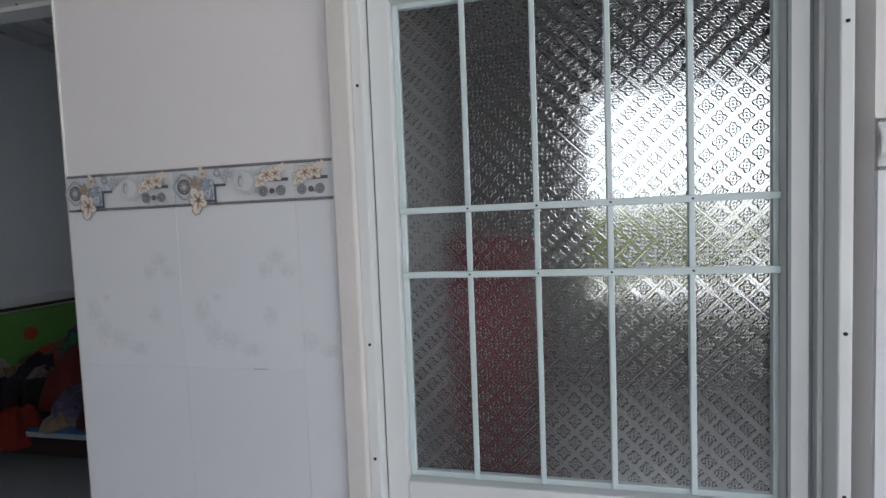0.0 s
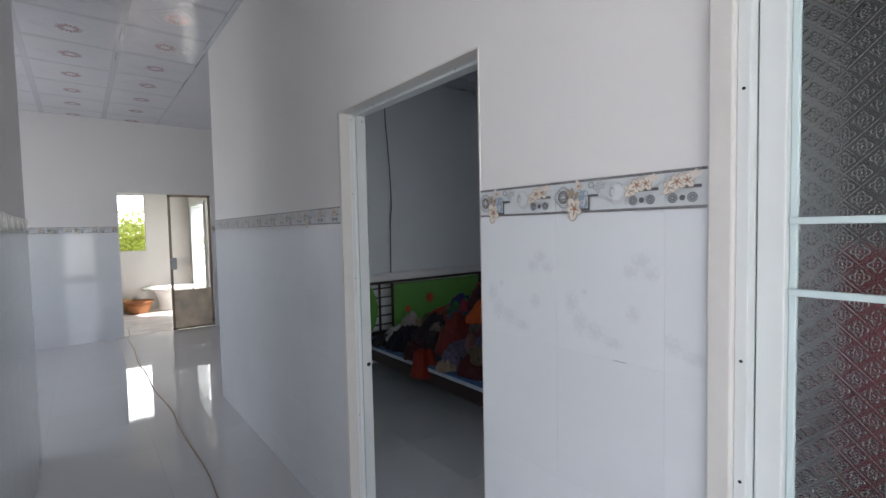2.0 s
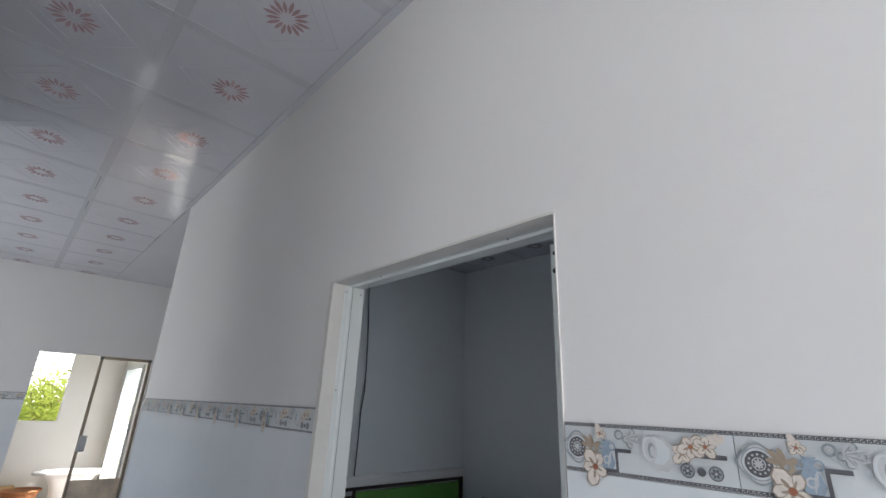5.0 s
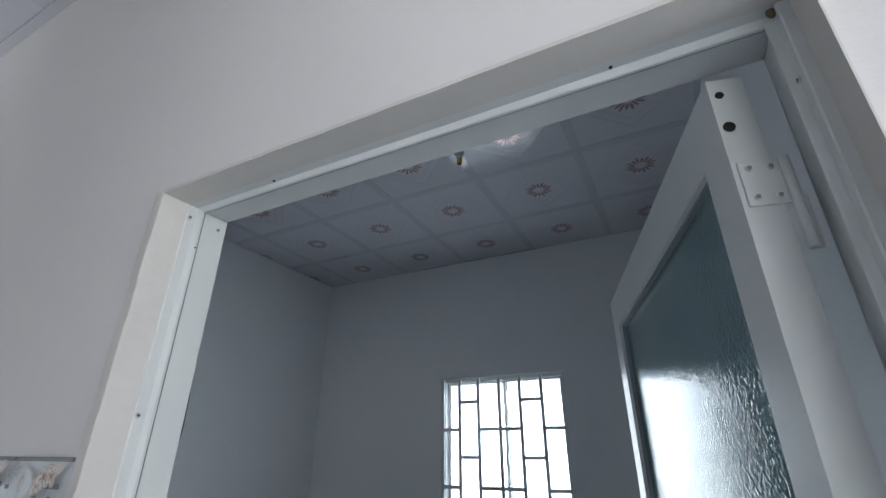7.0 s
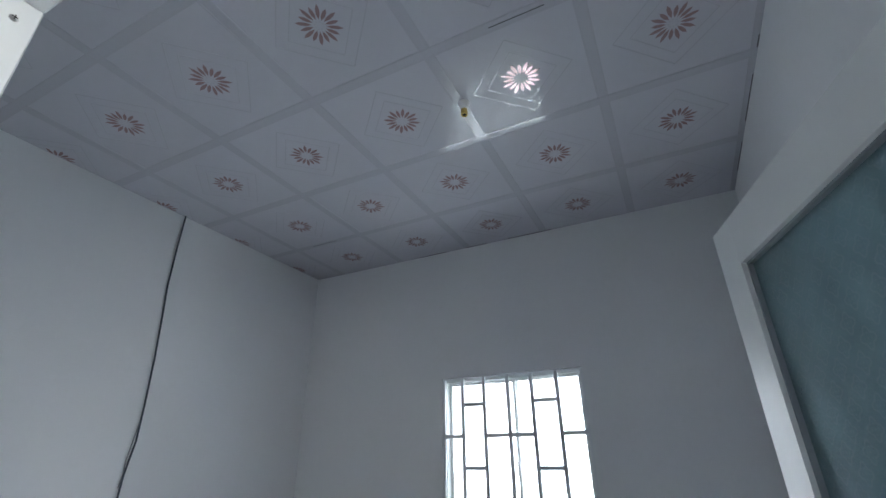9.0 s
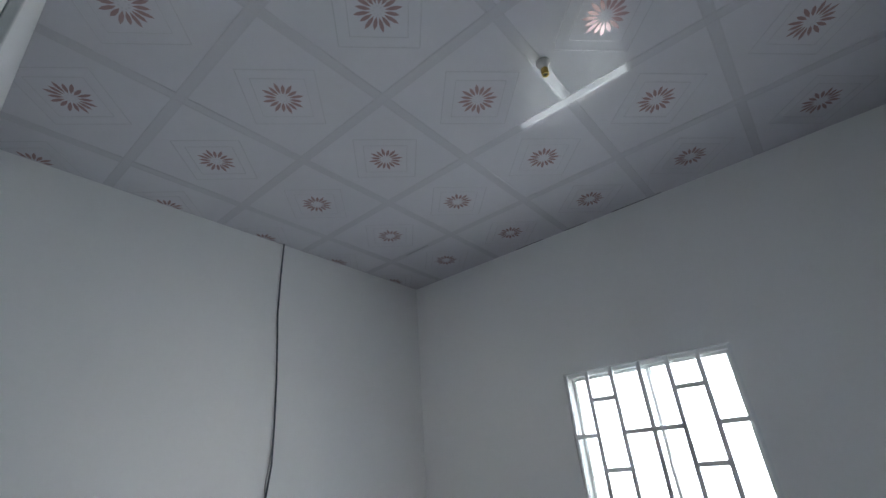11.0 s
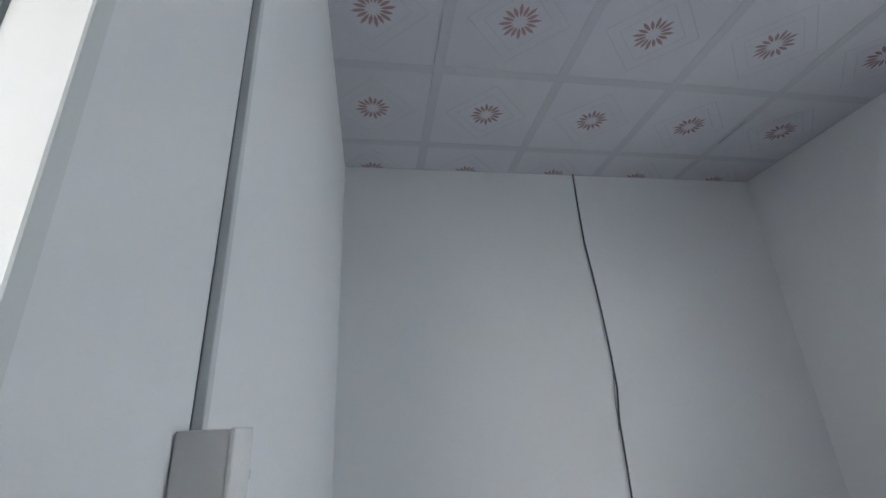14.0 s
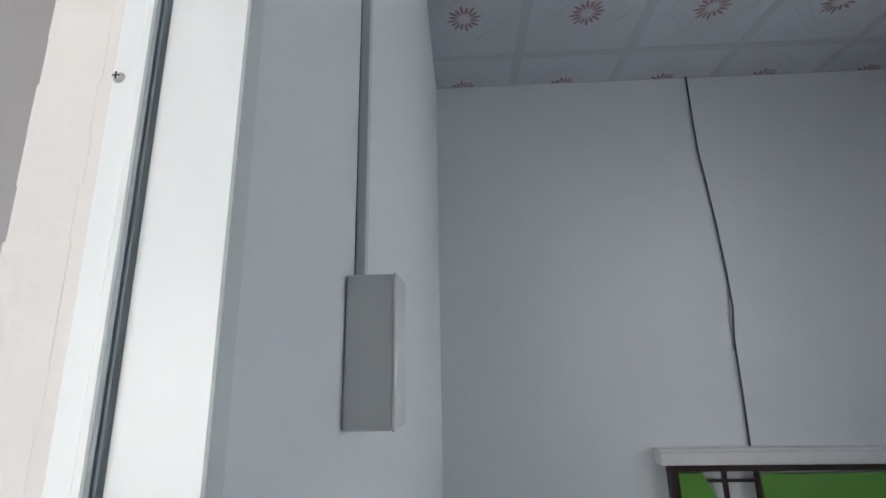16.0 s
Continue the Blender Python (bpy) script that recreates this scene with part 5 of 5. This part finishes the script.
    ring(0.215, 0.50, 0.05, 0.11, 5, 12)
    blossom(0.22, 0.14, 0.36, 5, 0.9)
    blossom(0.265, 0.80, 0.14, 5, 0.2)
    petal(0.265, 0.84, 2.0, 0.2, 0.10, 4)
    # scroll
    for cx, cz, r in ((0.388, 0.80, 0.10), (0.43, 0.72, 0.07), (0.470, 0.86, 0.07), (0.455, 0.62, 0.07), (0.50, 0.74, 0.05)):
        ring(cx, cz, r * 0.62, r, 2, 16)
        ring(cx, cz, r * 0.20, r * 0.42, 3, 10)
    for a, l in ((-0.3, 0.34), (0.9, 0.22), (-0.9, 0.26), (0.2, 0.42)):
        petal(0.43, 0.76, a, l, 0.07, 3)
        petal(0.435, 0.75, a, l * 0.8, 0.02, 2)
    # cup lying on its side
    at([(0.555, 0.80), (0.600, 0.84), (0.660, 0.78), (0.705, 0.60), (0.700, 0.36), (0.660, 0.20), (0.610, 0.22), (0.560, 0.34)], 3)
    at([(0.560, 0.78), (0.600, 0.81), (0.648, 0.75), (0.682, 0.60), (0.676, 0.44), (0.640, 0.32), (0.600, 0.33), (0.560, 0.40)], 0)
    spot(0.568, 0.58, 0.24, 0, 22, 0.62)
    ring(0.568, 0.58, 0.215, 0.245, 3, 24, 0.62)
    spot(0.572, 0.58, 0.19, 3, 20, 0.60)
    spot(0.580, 0.56, 0.14, 2, 18, 0.52)
    spot(0.586, 0.54, 0.10, 3, 16, 0.50)
    # right-hand blossoms, bar and dots
    rect(0.80, 0.965, 0.50, 0.58, 1)
    blossom(0.745, 0.56, 0.23, 5, 0.1)
    blossom(0.795, 0.68, 0.25, 5, 0.7)
    blossom(0.868, 0.70, 0.21, 5, 0.4)
    for a in (0.9, 1.5, 2.2):
        petal(0.925, 0.74, a, 0.22, 0.11, 4)
    for cx in (0.765, 0.905):
        spot(cx, 0.27, 0.125, 2, 14)
        ring(cx, 0.27, 0.105, 0.125, 1, 14)
        for k in range(6):
            petal(cx, 0.27, math.pi * k / 3, 0.09, 0.04, 1)
        spot(cx, 0.27, 0.025, 3, 8)
    spot(0.835, 0.27, 0.075, 1, 8)
    if cut0 > 0:
        bmesh.ops.bisect_plane(bm, geom=bm.verts[:] + bm.edges[:] + bm.faces[:], plane_co=((cut0 - 0.5) * w, 0, 0), plane_no=(1, 0, 0), clear_inner=True)
    if cut1 < 1:
        bmesh.ops.bisect_plane(bm, geom=bm.verts[:] + bm.edges[:] + bm.faces[:], plane_co=((cut1 - 0.5) * w, 0, 0), plane_no=(1, 0, 0), clear_outer=True)
    data = bpy.data.meshes.new("border_tile")
    bm.to_mesh(data)
    bm.free()
    for m in (M_BORDER, M_PRINT_DARK, M_PRINT_GREY, M_PRINT_PALE, M_PRINT_CREAM, M_PRINT_TAN, M_PRINT_RED, M_PRINT_BLUE):
        data.materials.append(m)
    return data


TILES, BORDERS = {}, {}


def dado(wall, spans, turn, printed_from=99.0):
    """Tiles and border along a wall; spans: stretches along the wall's own length; turn: from that length to the world."""
    for a, b in spans:
        k = math.floor((a - SEAM) / TILE_W)
        while SEAM + k * TILE_W < b - 1e-4:
            s0 = SEAM + k * TILE_W
            u0, u1 = max(a, s0), min(b, s0 + TILE_W)
            k += 1
            if u1 - u0 < 0.012:
                continue
            z1 = BAND0 - 0.0008
            while z1 > 0.02:
                z0 = max(0.001, z1 - TILE_H)
                ob = new("tile", tile_data(TILES, u1 - u0, z1 - z0, z1 > 1.4 and u0 > printed_from))
                ob.parent = wall
                ob.matrix_basis = turn @ Matrix.Translation(((u0 + u1) / 2, 0.007, (z0 + z1) / 2))
                z1 = z0
            # a piece cut at its end keeps the end of the pattern
            start = u1 - TILE_W if u0 == s0 and u1 < s0 + TILE_W - 0.001 else s0
            key = (round((u0 - start) / TILE_W, 3), round((u1 - start) / TILE_W, 3))
            if key not in BORDERS:
                BORDERS[key] = border_data(*key)
            ob = new("border_tile", BORDERS[key])
            ob.parent = wall
            ob.matrix_basis = turn @ Matrix.Translation((start + TILE_W / 2, 0.0078, (BAND0 + BAND1) / 2))


dado(wall_corridor, ((-2.5, -0.021), (DOOR_W + 0.002, GX0), (GX1 + 0.001, 3.4)), Matrix.Identity(4), 0.0)
dado(wall_column, ((0.02 - COL, 2.09),), Matrix.Translation((0, -1.214 + 0.007, 0)) @ Matrix.Rotation(math.pi, 4, "Z"))
dado(wall_far, ((-2.4, OY0), (OY1, 2.4)), Matrix.Translation((-5.937 + 0.007, 0, 0)) @ Matrix.Rotation(radians(90), 4, "Z"))
# a chipped joint between two tiles
structure("trim_chip", boxed((1.348, 1.380, -0.0002, 0.001, 1.1660, 1.1671)), M_CRACK, "short dark chip on a tile joint", "mark")

# floor tiles, laid with hairline joints
def floor_tile(w, d):
    bm = bmesh.new()
    a, b, c = w / 2 - 0.0002, d / 2 - 0.0002, 0.0003
    top = [bm.verts.new((x * (a - c), y * (b - c), 0.002)) for x, y in ((-1, -1), (1, -1), (1, 1), (-1, 1))]
    low = [bm.verts.new((x * a, y * b, 0.0014)) for x, y in ((-1, -1), (1, -1), (1, 1), (-1, 1))]
    base = [bm.verts.new((x * a, y * b, -0.001)) for x, y in ((-1, -1), (1, -1), (1, 1), (-1, 1))]
    bm.faces.new(top)
    for i in range(4):
        j = (i + 1) % 4
        bm.faces.new((low[i], low[j], top[j], top[i]))
        bm.faces.new((base[i], base[j], low[j], low[i]))
    return finish("floor_tile", bm, M_FLOOR)


FLOOR_TILES = {}
for x0, x1, y0, y1 in ((-5.93, 2.29, -3.38, 0.0), (BED_L, BED_R, WALL_IN + 0.01, BED_B)):
    gx = x0
    while gx < x1 - 0.02:
        ex = min(gx + 0.6, x1)
        gy = y1
        while gy > y0 + 0.02:
            ey = max(gy - 0.6, y0)
            key = (round(ex - gx, 3), round(gy - ey, 3))
            if key not in FLOOR_TILES:
                FLOOR_TILES[key] = floor_tile(*key)
            ob = new("floor_tile", FLOOR_TILES[key])
            ob.parent = floor
            ob.matrix_basis = Matrix.Translation(((gx + ex) / 2, (gy + ey) / 2, 0))
            gy = ey
        gx = ex
